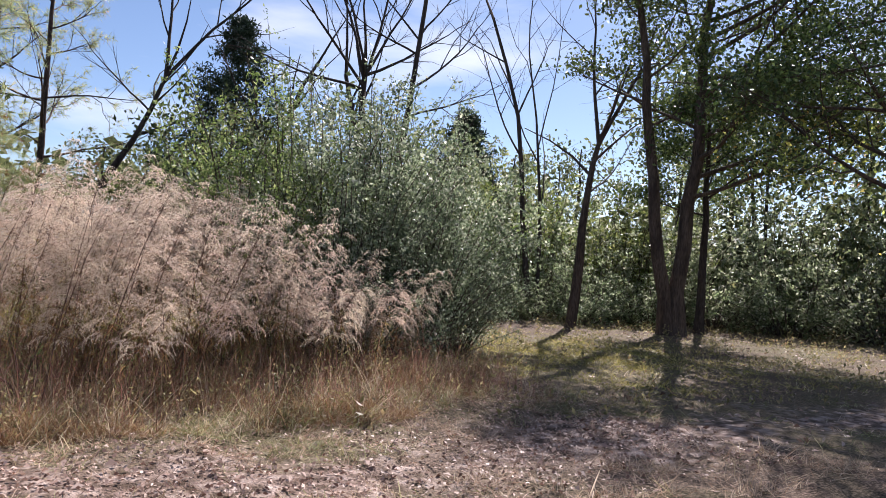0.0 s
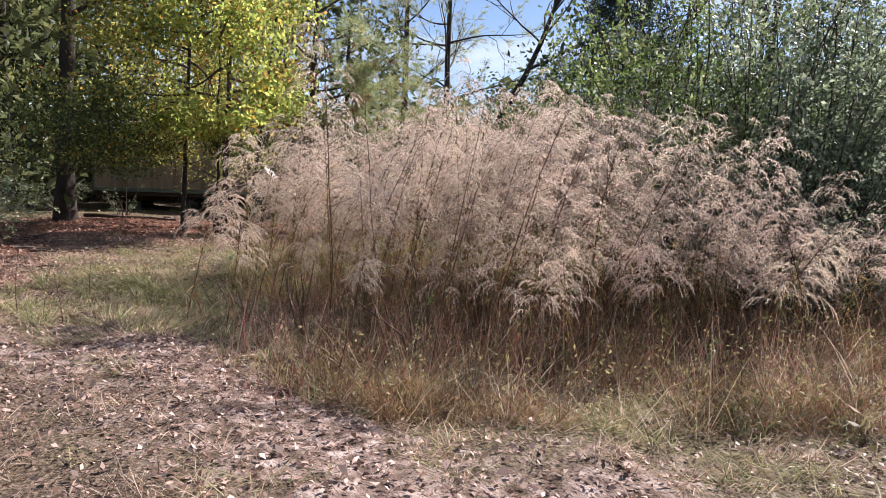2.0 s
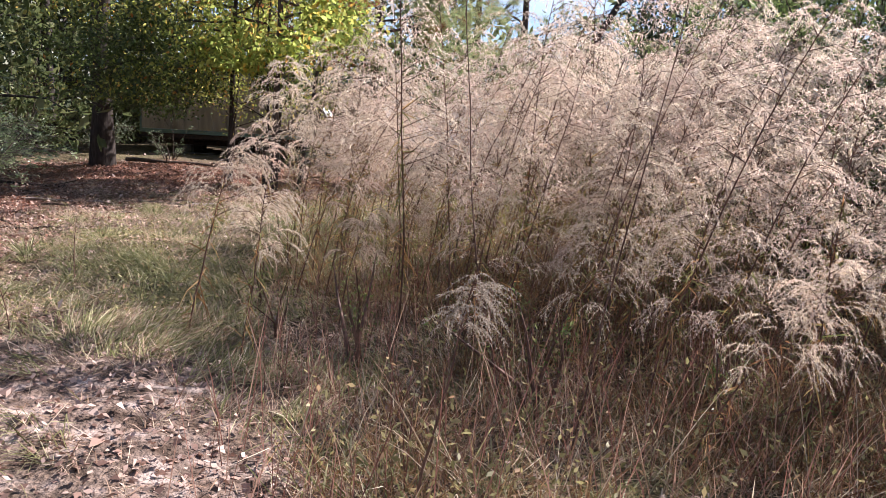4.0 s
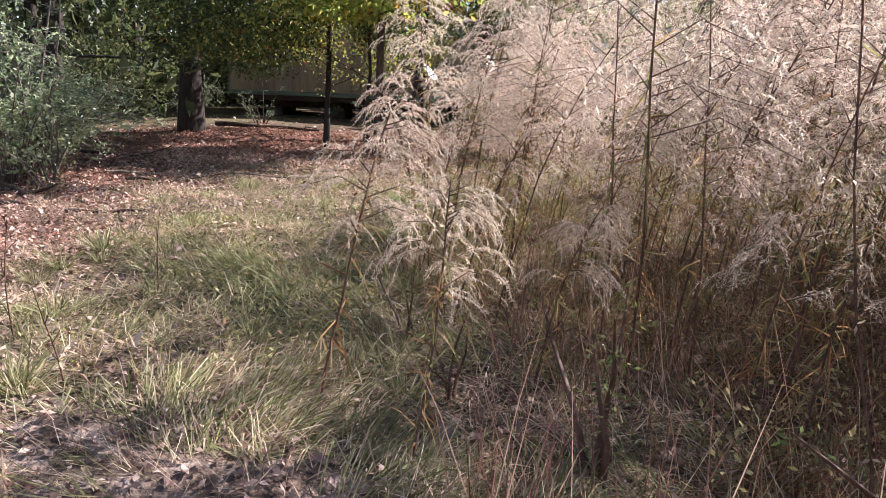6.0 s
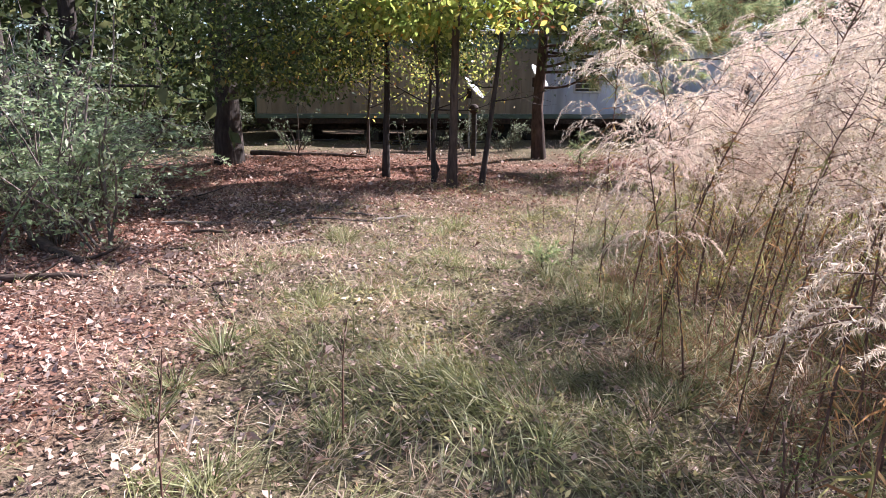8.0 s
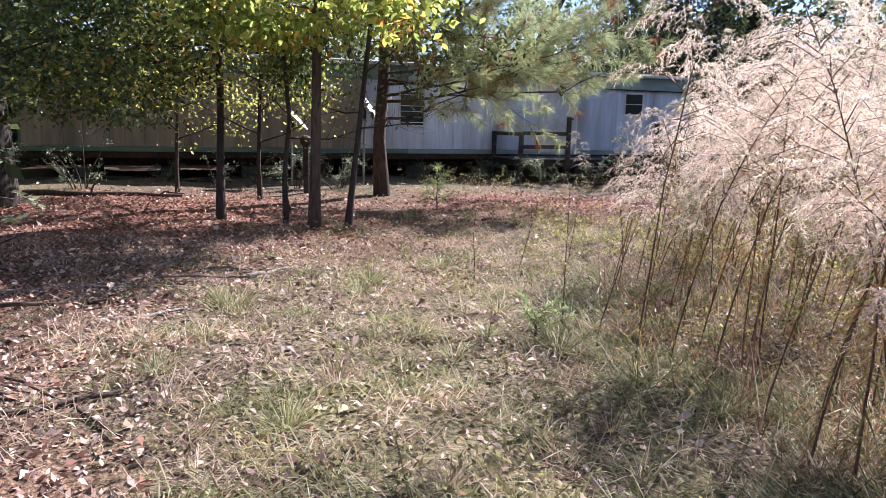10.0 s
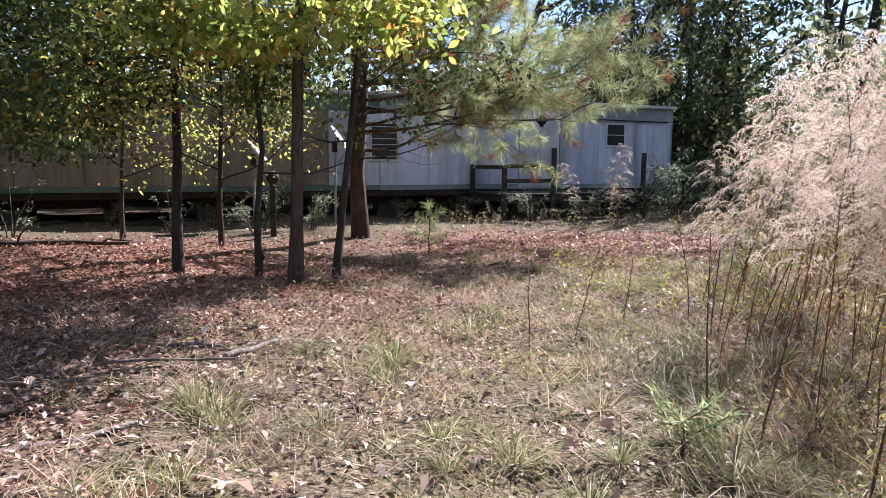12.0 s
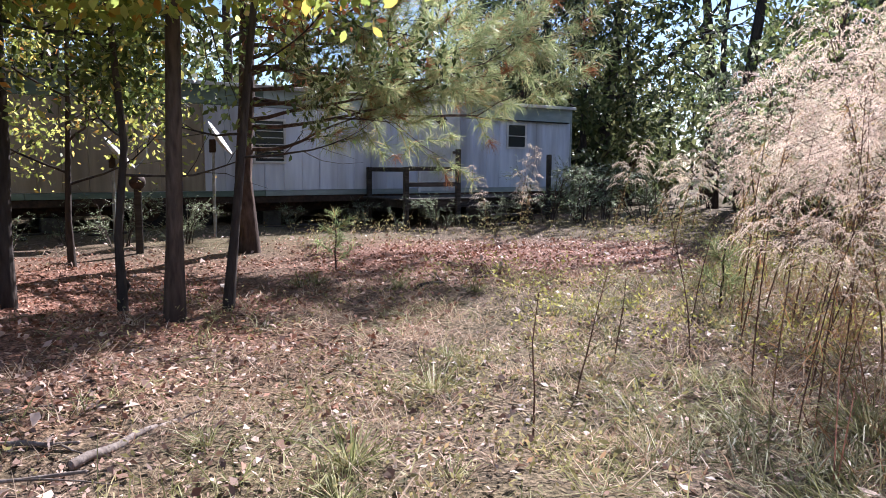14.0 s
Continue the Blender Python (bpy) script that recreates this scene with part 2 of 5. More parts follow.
def wander(start, way, length, steps, wobble, lift=0.0):
    """A crooked line from start."""
    p, d = [np.array(start, float)], unit(np.array(way, float))
    for _ in range(steps):
        d = unit(d + rng.normal(size=3) * wobble + np.array((0, 0, lift)))
        p.append(p[-1] + d * length / steps)
    return np.array(p)


def branching(start, way, length, radius, levels, kids=4, wobble=0.18, lift=0.04, spread=0.9, shrink=0.62, taper=0.35, first=0.35, sides=7):
    """Limbs that fork: the tubes, and the outer points with their directions."""
    tubes, tips = [], []

    def grow(s, d, ln, r, lev):
        steps = 3 if lev == 0 else (6 if lev == levels else 4)
        pts = wander(s, d, ln, steps, wobble * (0.5 if lev == levels else 1), lift)
        rad = np.linspace(r, r * (taper if lev else 0.25), len(pts))
        tubes.append(tube(pts, rad, 3 if lev == 0 else max(4, sides - 2 * (levels - lev))))
        if lev == 0:
            for q in (0.45, 0.75, 1.0):
                k = q * steps
                tips.append((pts[min(int(k), steps)], unit(pts[-1] - pts[0])))
            return
        for i in range(kids + (1 if lev == levels else 0)):
            q = first + (1 - first) * (i + rng.uniform(0.2, 1)) / (kids + 1)
            k = min(q, 0.999) * steps
            a = pts[int(k)] + (pts[int(k) + 1] - pts[int(k)]) * (k % 1)
            ax = unit(pts[int(k) + 1] - pts[int(k)])
            side = unit(np.cross(ax, rng.normal(size=3)))
            grow(a, unit(ax + side * rng.uniform(0.6, 1.2) * spread), ln * shrink * rng.uniform(0.7, 1.1) * (1.15 - 0.5 * q), max(0.004, r * (1 - (1 - taper) * q) * 0.6), lev - 1)
        grow(pts[-1], unit(pts[-1] - pts[-2]), ln * shrink * 0.7, rad[-1], lev - 1)

    grow(start, way, length, radius, levels)
    return tubes, tips


def joined(tubes, slot=0):
    v, f, base = [], [], 0
    for a, b in tubes:
        v.append(a)
        f.append(b + base)
        base += len(a)
    return np.concatenate(v), np.concatenate(f), slot


def clusters(tips, per, radius, flat=0.7):
    c = np.array([t[0] for t in tips])
    p = np.repeat(c, per, 0) + rng.normal(size=(len(c) * per, 3)) * radius * np.array((1, 1, flat))
    d = unit(rng.normal(size=p.shape) + np.array((0, 0, -0.25)))
    return p, d


def empty(name, label, category, m, group="", kind=""):
    e = new(name)
    e.empty_display_size = 0.2
    e.matrix_world = m
    return tagged(e, label, category, group, kind)


# ---- ground ----
def height(x, y):
    x, y = np.asarray(x, float), np.asarray(y, float)
    h = 0.035 * np.sin(0.9 * x + 0.4 * y) + 0.03 * np.sin(1.3 * y - 0.7 * x + 1.0) + 0.015 * np.sin(3.1 * x + 1.7 * y) + 0.012 * np.sin(3.7 * y - 2.3 * x)
    near = np.clip(1.6 - np.hypot((x + 1.0) / 8.0, (y - 11.5) / 8.0), 0, 1)
    bumps = np.sin(7.3 * x + 2.3 * np.sin(2.9 * y)) * np.sin(6.7 * y + 1.9 * np.sin(2.7 * x)) + 0.5 * np.sin(13.1 * x + 3 * np.sin(4.1 * y)) * np.sin(12.3 * y)
    u, w = 0.8 * (x + 2.9) - 0.6 * (y - 10.6), 0.6 * (x + 2.9) + 0.8 * (y - 10.6)
    mound = 0.13 * np.exp(-(u / 0.95) ** 2 - (w / 0.38) ** 2) - 0.07 * np.exp(-((u + 0.1) / 0.8) ** 2 - ((w + 0.75) / 0.3) ** 2)
    return h - 0.02 + 0.022 * near * bumps + mound


def seg_dist(x, y, line):
    best = np.full(np.shape(x), 1e9)
    for (ax, ay), (bx, by) in zip(line[:-1], line[1:]):
        dx, dy = bx - ax, by - ay
        t = np.clip(((x - ax) * dx + (y - ay) * dy) / (dx * dx + dy * dy), 0, 1)
        best = np.minimum(best, np.hypot(x - ax - t * dx, y - ay - t * dy))
    return best


def wave(x, y, k, s):
    return 0.5 + 0.25 * (np.sin(k * x + 1.3 * s + 1.7 * np.sin(0.6 * k * y + s)) + np.sin(k * y * 1.1 + 2.1 * s + 1.5 * np.sin(0.7 * k * x - s)))


TRACK = [(26, 2.5), (14, 4.6), (8, 5.4), (4.5, 5.6), (2.0, 5.1), (0.2, 5.6), (-1.2, 7.2), (-2.4, 8.0), (-4.5, 7.5), (-9, 6.5), (-20, 4)]
CLUMP = [(0.1, 9.2), (0.8, 8.7), (2.0, 8.4), (3.7, 8.8), (4.3, 9.8), (3.4, 12), (2.9, 15), (2.6, 17.5), (1.2, 17.8), (0.1, 16.5), (-0.9, 15.4), (-1.5, 14.6), (-2.1, 13.5), (-2.2, 12.4), (-2.1, 11.3), (-1.6, 10.4), (-0.9, 9.7)]


def inside(x, y, poly):
    x, y = np.asarray(x, float), np.asarray(y, float)
    r = np.zeros(x.shape, bool)
    for (ax, ay), (bx, by) in zip(poly, poly[1:] + poly[:1]):
        c = ((ay > y) != (by > y)) & (x < (bx - ax) * (y - ay) / (by - ay + 1e-12) + ax)
        r ^= c
    return r


def zones(x, y):
    """Weights of bare sand, red pine straw and green at a place."""
    n1, n2 = wave(x, y, 1.4, 0.7), wave(x, y, 4.1, 2.3)
    sand = np.clip(1.25 - seg_dist(x, y, TRACK) / 0.85 + 0.9 * (n1 - 0.5) + 0.6 * (n2 - 0.5), 0, 1)
    e1 = np.minimum(np.hypot((x + 6.2) / 4.9, (y - 19.2) / 4.2), np.hypot((x + 8.2) / 3.4, (y - 14.0) / 3.6))
    e2 = np.hypot((x - 0.4) / 3.6, (y - 20.8) / 2.6)
    red = np.clip(np.maximum(np.maximum(1.6 - 1.5 * e1, 1.8 - 1.5 * e2), 1.25 - 1.3 * np.hypot((x + 6.2) / 2.2, (y - 10.8) / 2.4)) + 0.5 * (n2 - 0.5), 0, 1)
    green = np.clip(0.5 + 1.4 * (wave(x, y, 0.9, 4.0) - 0.5) + 0.8 * (n2 - 0.5), 0, 1)
    g2 = np.exp(-(((x - 10) / 3.5) ** 2 + ((y - 11.5) / 3) ** 2))
    return sand, red * (1 - sand), np.clip(green + g2, 0, 1)


def graded(lo, hi, a, b, step):
    mid = np.arange(a, b + 1e-6, step)
    left = a - np.geomspace(0.15, a - lo, 40)[::-1]
    right = b + np.geomspace(0.15, hi - b, 40)
    return np.concatenate([left, mid, right])


gx, gy = graded(-900, 900, -9, 8, 0.12), graded(-900, 900, 3.5, 19.5, 0.12)
GX, GY = np.meshgrid(gx, gy)
near = np.exp(-np.maximum(0, np.hypot(GX - 2, GY - 12) - 30) / 20)
GZ = height(GX, GY) * near
nx, ny = len(gx), len(gy)
ii, jj = np.meshgrid(np.arange(nx - 1), np.arange(ny - 1))
q0 = (jj * nx + ii).ravel()
gme = mesh_of("ground", [(np.stack([GX, GY, GZ], -1), np.stack([q0, q0 + 1, q0 + nx + 1, q0 + nx], 1), 0)], [], True)
zs = np.stack([*zones(GX.ravel(), GY.ravel()), np.ones(GX.size)], 1)
attr = gme.color_attributes.new("cover", "FLOAT_COLOR", "POINT")
attr.data.foreach_set("color", zs.ravel())


def ground_material():
    m, n, l, out = nodes_of("sandy_woodland_soil")
    geo = n.new("ShaderNodeNewGeometry")
    at = n.new("ShaderNodeAttribute")
    at.attribute_name = "cover"
    sep = n.new("ShaderNodeSeparateColor")
    l.new(at.outputs["Color"], sep.inputs["Color"])

    def noise_at(scale, detail=8):
        t = n.new("ShaderNodeTexNoise")
        t.inputs["Scale"].default_value, t.inputs["Detail"].default_value = scale, detail
        l.new(geo.outputs["Position"], t.inputs["Vector"])
        return t

    fine, mid, big = noise_at(38), noise_at(7), noise_at(1.1, 5)
    duff = ramp_node(n, [(0.35, (0.035, 0.025, 0.019)), (0.52, (0.13, 0.09, 0.062)), (0.75, (0.32, 0.23, 0.165))])
    l.new(fine.outputs["Fac"], duff.inputs["Fac"])
    sand = ramp_node(n, [(0.38, (0.08, 0.052, 0.038)), (0.52, (0.23, 0.165, 0.13)), (0.74, (0.52, 0.415, 0.355))])
    l.new(mid.outputs["Fac"], sand.inputs["Fac"])
    red = ramp_node(n, [(0.34, (0.06, 0.03, 0.024)), (0.54, (0.23, 0.11, 0.078)), (0.76, (0.46, 0.27, 0.20))])
    l.new(fine.outputs["Fac"], red.inputs["Fac"])
    moss = ramp_node(n, [(0.35, (0.07, 0.07, 0.022)), (0.7, (0.24, 0.23, 0.09))])
    l.new(fine.outputs["Fac"], moss.inputs["Fac"])
    last = duff.outputs["Color"]
    for chan, tex, seed, gain in (("Blue", moss, big, 0.4), ("Green", red, mid, 1.0), ("Red", sand, mid, 1.0)):
        mul = n.new("ShaderNodeMath")
        mul.operation = "MULTIPLY_ADD"
        l.new(seed.outputs["Fac"], mul.inputs[0])
        mul.inputs[1].default_value, mul.inputs[2].default_value = 0.7, -0.35
        add = n.new("ShaderNodeMath")
        add.operation, add.use_clamp = "ADD", True
        l.new(sep.outputs[chan], add.inputs[0])
        l.new(mul.outputs[0], add.inputs[1])
        g = n.new("ShaderNodeMath")
        g.operation = "MULTIPLY"
        l.new(add.outputs[0], g.inputs[0])
        g.inputs[1].default_value = gain
        mx = n.new("ShaderNodeMixRGB")
        l.new(g.outputs[0], mx.inputs["Fac"])
        l.new(last, mx.inputs[1])
        l.new(tex.outputs["Color"], mx.inputs[2])
        last = mx.outputs["Color"]
    bs = n.new("ShaderNodeBsdfPrincipled")
    bs.inputs["Roughness"].default_value = 0.95
    bs.inputs["Specular IOR Level"].default_value = 0.15
    l.new(last, bs.inputs["Base Color"])
    bp = n.new("ShaderNodeBump")
    bp.inputs["Strength"].default_value, bp.inputs["Distance"].default_value = 0.9, 0.03
    ad = n.new("ShaderNodeMath")
    l.new(fine.outputs["Fac"], ad.inputs[0])
    l.new(mid.outputs["Fac"], ad.inputs[1])
    l.new(ad.outputs[0], bp.inputs["Height"])
    l.new(bp.outputs["Normal"], bs.inputs["Normal"])
    l.new(bs.outputs["BSDF"], out.inputs["Surface"])
    return m


gme.materials.append(ground_material())
tagged(new("ground", gme), "sandy woodland ground with leaf litter and dry grass", "ground", kind="structure")


def gz(x, y):
    return float(height(x, y) * math.exp(-max(0, math.hypot(x - 2, y - 12) - 30) / 20))


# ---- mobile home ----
# two-tone siding: tan also darkened for tree shade, white tinted blue for skylight
M_TAN = solid("weathered_shaded_tan_siding", (0.24, 0.195, 0.145), (0.34, 0.285, 0.215), 5, 0.6, 0.12, (2, 2, 0.25), stain=(0.13, 0.105, 0.075))
M_WHITE = solid("weathered_skylit_white_siding", (0.52, 0.56, 0.66), (0.66, 0.70, 0.79), 5, 0.55, 0.12, (2, 2, 0.25), stain=(0.25, 0.25, 0.27))
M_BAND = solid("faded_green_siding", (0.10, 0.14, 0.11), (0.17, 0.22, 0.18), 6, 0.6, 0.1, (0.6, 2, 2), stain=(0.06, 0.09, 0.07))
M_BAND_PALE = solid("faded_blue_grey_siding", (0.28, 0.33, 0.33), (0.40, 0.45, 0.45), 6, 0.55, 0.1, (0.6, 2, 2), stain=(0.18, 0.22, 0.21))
M_ROOF = solid("galvanised_roof", (0.35, 0.35, 0.34), (0.55, 0.54, 0.52), 8, 0.5, 0.2, metal=0.5, stain=(0.24, 0.17, 0.12))
M_DARK = solid("dark_opening", (0.008, 0.008, 0.009), (0.02, 0.02, 0.022), 8, 0.9, 0.1)
M_STEEL = solid("rusty_steel", (0.03, 0.022, 0.018), (0.10, 0.06, 0.045), 14, 0.75, 0.4, metal=0.3)
M_TYRE = solid("perished_rubber", (0.012, 0.012, 0.013), (0.035, 0.034, 0.034), 14, 0.85, 0.4)
M_BLOCK = solid("concrete_block", (0.09, 0.085, 0.08), (0.18, 0.17, 0.16), 18, 0.95, 0.6)
M_TRIM = solid("chalky_white_trim", (0.58, 0.58, 0.57), (0.74, 0.73, 0.72), 12, 0.5, 0.1)
M_DECK = solid("weathered_decking", (0.03, 0.025, 0.022), (0.09, 0.078, 0.068), 7, 0.9, 0.6, (0.5, 4, 4))
M_DISH = solid("white_dish_enamel", (0.62, 0.62, 0.61), (0.78, 0.78, 0.77), 9, 0.4, 0.05, stain=(0.50, 0.49, 0.45))
M_GALV = solid("galvanised_pole", (0.24, 0.24, 0.24), (0.42, 0.42, 0.41), 16, 0.5, 0.1, metal=0.6)
M_GLASS = bpy.data.materials.new("dusty_window_glass")
M_GLASS.use_nodes = True
gb = M_GLASS.node_tree.nodes["Principled BSDF"]
gb.inputs["Base Color"].default_value = (0.03, 0.035, 0.04, 1)
gb.inputs["Roughness"].default_value = 0.12


def slab(a, b, bevel=0.006):
    """A bevelled block from corner to corner."""
    bm = bmesh.new()
    bmesh.ops.create_cube(bm, size=1)
    c, s = (Vector(a) + Vector(b)) / 2, Vector(b) - Vector(a)
    for v in bm.verts:
        v.co = Vector((v.co.x * s.x, v.co.y * s.y, v.co.z * s.z)) + c
    if bevel:
        bmesh.ops.bevel(bm, geom=bm.edges[:], offset=min(bevel, 0.3 * min(abs(k) for k in s)), segments=1, affect="EDGES")
    return bm


def block(name, a, b, mat, parent, label="", bevel=0.006, at=None):
    bm = slab(a, b, bevel)
    me = bpy.data.meshes.new(name)
    bm.to_mesh(me)
    bm.free()
    me.materials.append(mat)
    return part(name, me, parent, label, at)


HOME_L, HOME_D, HOME_B, HOME_T = 16.9, 3.7, 0.6, 2.74
home = empty("mobile_home", "long abandoned single-wide mobile home with tan and white siding on piers", "mobile home", pose(-10.1, 25.35, 0, 0, 0, 11.0))
panel_w = 1.207
for i in range(14):
    s0, s1 = i * panel_w, min((i + 1) * panel_w, HOME_L)
    if 12.0 < (s0 + s1) / 2 < 13.5:
        continue
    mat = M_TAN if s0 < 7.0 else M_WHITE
    ribs = np.linspace(s0 + 0.01, s1 - 0.01, 4)
    bm = bmesh.new()
    prof = []
    for k in range(3):
        prof += [(ribs[k] + 0.012, -0.02), (ribs[k + 1] - 0.012, -0.02), (ribs[k + 1], -0.008)]
    prof = [(ribs[0], -0.008)] + prof
    lo = [bm.verts.new((x, y, HOME_B + 0.12)) for x, y in prof] + [bm.verts.new((ribs[3], 0.05, HOME_B + 0.12)), bm.verts.new((ribs[0], 0.05, HOME_B + 0.12))]
    hi = [bm.verts.new((v.co.x, v.co.y, 2.36)) for v in lo]
    for k in range(len(lo)):
        k2 = (k + 1) % len(lo)
        bm.faces.new((lo[k], lo[k2], hi[k2], hi[k]))
    bm.faces.new(lo[::-1])
    bm.faces.new(hi)
    me = bpy.data.meshes.new("wall_panel")
    bm.to_mesh(me)
    bm.free()
    me.materials.append(mat)
    part("wall_panel", me, home)
    if s1 < HOME_L - 0.1:
        block("batten", (s1 - 0.012, -0.028, HOME_B + 0.12), (s1 + 0.012, 0.0, 2.36), mat, home, bevel=0.003)
for k in range(4):
    a, b = 0.0 + k * HOME_L / 4, (k + 1) * HOME_L / 4
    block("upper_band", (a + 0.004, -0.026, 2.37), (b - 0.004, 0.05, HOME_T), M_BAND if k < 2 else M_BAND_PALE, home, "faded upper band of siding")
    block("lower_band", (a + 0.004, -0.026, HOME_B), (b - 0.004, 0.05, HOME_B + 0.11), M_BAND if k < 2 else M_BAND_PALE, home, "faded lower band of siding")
# inner core, back and ends
block("wall", (0.02, 0.055, HOME_B), (HOME_L - 0.02, 0.12, HOME_T), M_WHITE, home, "inner front wall")
block("back_wall", (0, HOME_D - 0.08, HOME_B), (HOME_L, HOME_D, HOME_T), M_TAN, home)
block("end_wall", (-0.02, 0.06, HOME_B), (0.05, HOME_D - 0.09, HOME_T), M_TAN, home)
block("end_wall", (HOME_L - 0.05, 0.06, HOME_B), (HOME_L + 0.02, HOME_D - 0.09, HOME_T), M_WHITE, home)
block("corner_trim", (HOME_L - 0.02, -0.035, HOME_B), (HOME_L + 0.035, 0.05, HOME_T), M_BAND_PALE, home)
block("corner_trim", (-0.035, -0.035, HOME_B), (0.02, 0.05, HOME_T), M_BAND, home)
block("floor_deck", (0, 0.0, HOME_B - 0.14), (HOME_L, HOME_D, HOME_B - 0.004), M_STEEL, home, "rusted floor frame")
# bowed roof
roof_me_v, roof_f = [], []
ys = np.linspace(-0.10, HOME_D + 0.10, 9)
for k, y in enumerate(ys):
    z = HOME_T + 0.03 + 0.16 * (1 - ((y - HOME_D / 2) / (HOME_D / 2 + 0.1)) ** 2)
    for x in np.linspace(-0.1, HOME_L + 0.1, 15):
        sag = 0.012 * math.sin(2.2 * x) - 0.01 * math.sin(0.7 * x)
        roof_me_v += [(x, y, z + sag), (x, y, z + sag - 0.045)]
for k in range(8):
    for i in range(14):
        a = (k * 15 + i) * 2
        b, c, d = a + 2, a + 32, a + 30
        roof_f += [(a, b, c, d), (a + 1, d + 1, c + 1, b + 1)]
for i in range(14):
    a = i * 2
    roof_f.append((a, a + 1, a + 3, a + 2))
    a = 8 * 30 + i * 2
    roof_f.append((a, a + 2, a + 3, a + 1))
for k in range(8):
    a = k * 30
    roof_f.append((a, a + 30, a + 31, a + 1))
    a = k * 30 + 28
    roof_f.append((a, a + 1, a + 31, a + 30))
part("roof", mesh_of("roof", [(roof_me_v, roof_f, 0)], M_ROOF), home, "bowed galvanised metal roof")
for k in range(5):
    a, b = k * HOME_L / 5 - 0.1, (k + 1) * HOME_L / 5 - 0.1
    block("drip_edge", (a + 0.005, -0.125, HOME_T - 0.02), (b + (0.2 if k == 4 else 0) - 0.005, -0.085, HOME_T + 0.055), M_TRIM if k in (0, 3, 4) else M_ROOF, home, "pale metal drip edge")
# door with diamond light
door = block("door", (12.10, -0.03, HOME_B + 0.05), (13.26, 0.05, 2.66), M_TRIM, home, "white entrance door with a diamond light")
bm = slab((-0.125, -0.012, -0.125), (0.125, 0.012, 0.125), 0.004)
me = bpy.data.meshes.new("diamond_light")
bm.to_mesh(me)
bm.free()
me.materials.append(M_DARK)
part("diamond_light", me, door, "dark diamond-shaped door light", pose(12.72, -0.034, 2.30, 0, 45, 0))
for x0 in (12.10, 13.20):
    block("door_frame", (x0, -0.045, HOME_B + 0.02), (x0 + 0.06, -0.024, 2.64), M_TRIM, door)
block("door_handle", (13.05, -0.075, 1.52), (13.12, -0.03, 1.58), M_STEEL, door)


def window(s0, s1, z0, z1, slats, label):
    w = block("window", (s0, -0.03, z0), (s1, -0.0215, z1), M_GLASS, home, label, 0)
    f = 0.05
    for a, b in (((s0 - f, -0.05, z0 - f), (s1 + f, -0.018, z0)), ((s0 - f, -0.05, z1), (s1 + f, -0.018, z1 + f)), ((s0 - f, -0.05, z0), (s0, -0.018, z1)), ((s1, -0.05, z0), (s1 + f, -0.018, z1))):
        block("window_frame", a, b, M_TRIM, w)
    for k in range(slats):
        z = z0 + (k + 0.5) * (z1 - z0) / slats
        block("slat", (s0 + 0.01, -0.055, z - 0.008), (s1 - 0.01, -0.034, z + 0.008), M_TRIM, w, bevel=0.002)
    return w


window(8.25, 8.85, 1.3, 2.1, 6, "louvred window with white aluminium slats")
window(14.75, 15.3, 1.72, 2.26, 1, "small dark window with a white frame")
block("window_hood", (14.0, -0.11, 2.36), (16.75, -0.028, 2.385), M_DARK, home, "dark metal rain hood")
# frame, piers, wheels
for y in (0.7, 2.8):
    block("chassis_beam", (0.2, y, 0.26), (HOME_L - 0.2, y + 0.1, HOME_B - 0.145), M_STEEL, home)
for k, s in enumerate((0.9, 2.7, 4.5, 8.6, 10.6, 12.7, 14.8, 16.4)):
    for y in (0.55, 2.65):
        block("pier", (s, y, -0.1), (s + 0.4, y + 0.4, 0.257), M_BLOCK, home, "stacked concrete block pier", 0.012)
for s in (6.3, 7.2):
    for y in (0.35, 3.1):
        a = np.arange(20) * 2 * math.pi / 20
        prof = [(0.17, -0.10), (0.31, -0.11), (0.36, -0.07), (0.36, 0.07), (0.31, 0.11), (0.17, 0.10)]
        v = np.array([(r * math.cos(t), w, r * math.sin(t)) for t in a for r, w in prof])
        f = [(i * 6 + j, i * 6 + j + 1, ((i + 1) % 20) * 6 + j + 1, ((i + 1) % 20) * 6 + j) for i in range(20) for j in range(5)]
        wheel = part("wheel", mesh_of("tyre", [(v, f, 0)], M_TYRE, True), home, "old black tyre", pose(s, y, 0.32))
        v = np.array([(r * math.cos(t), w, r * math.sin(t)) for t in a for r, w in ((0.17, -0.07), (0.10, -0.04), (0.03, -0.06))] + [(0, -0.06, 0)])
        f = [(i * 3 + j, i * 3 + j + 1, ((i + 1) % 20) * 3 + j + 1, ((i + 1) % 20) * 3 + j) for i in range(20) for j in range(2)]
        part("rim", mesh_of("rim", [(v, f, 0), (v, [(i * 3 + 2, ((i + 1) % 20) * 3 + 2, 60) for i in range(20)], 0)], M_STEEL), wheel)

# porch before the door
porch = empty("porch", "weathered grey wooden porch with posts and rails before the door", "porch", pose(-10.1, 25.35, 0, 0, 0, 11.0) @ pose(10.7, 0, 0))
for k in range(11):
    y0 = -1.68 + k * 0.148
    block("deck_board", (-0.05 + 0.03 * math.sin(5 * k), y0, 0.52), (3.95 + 0.04 * math.sin(7 * k), y0 + 0.138, 0.556), M_DECK, porch)
block("rim_joist", (0, -1.64, 0.36), (3.9, -1.60, 0.517), M_DECK, porch)
block("rim_joist", (0, -0.14, 0.36), (3.9, -0.10, 0.517), M_DECK, porch)
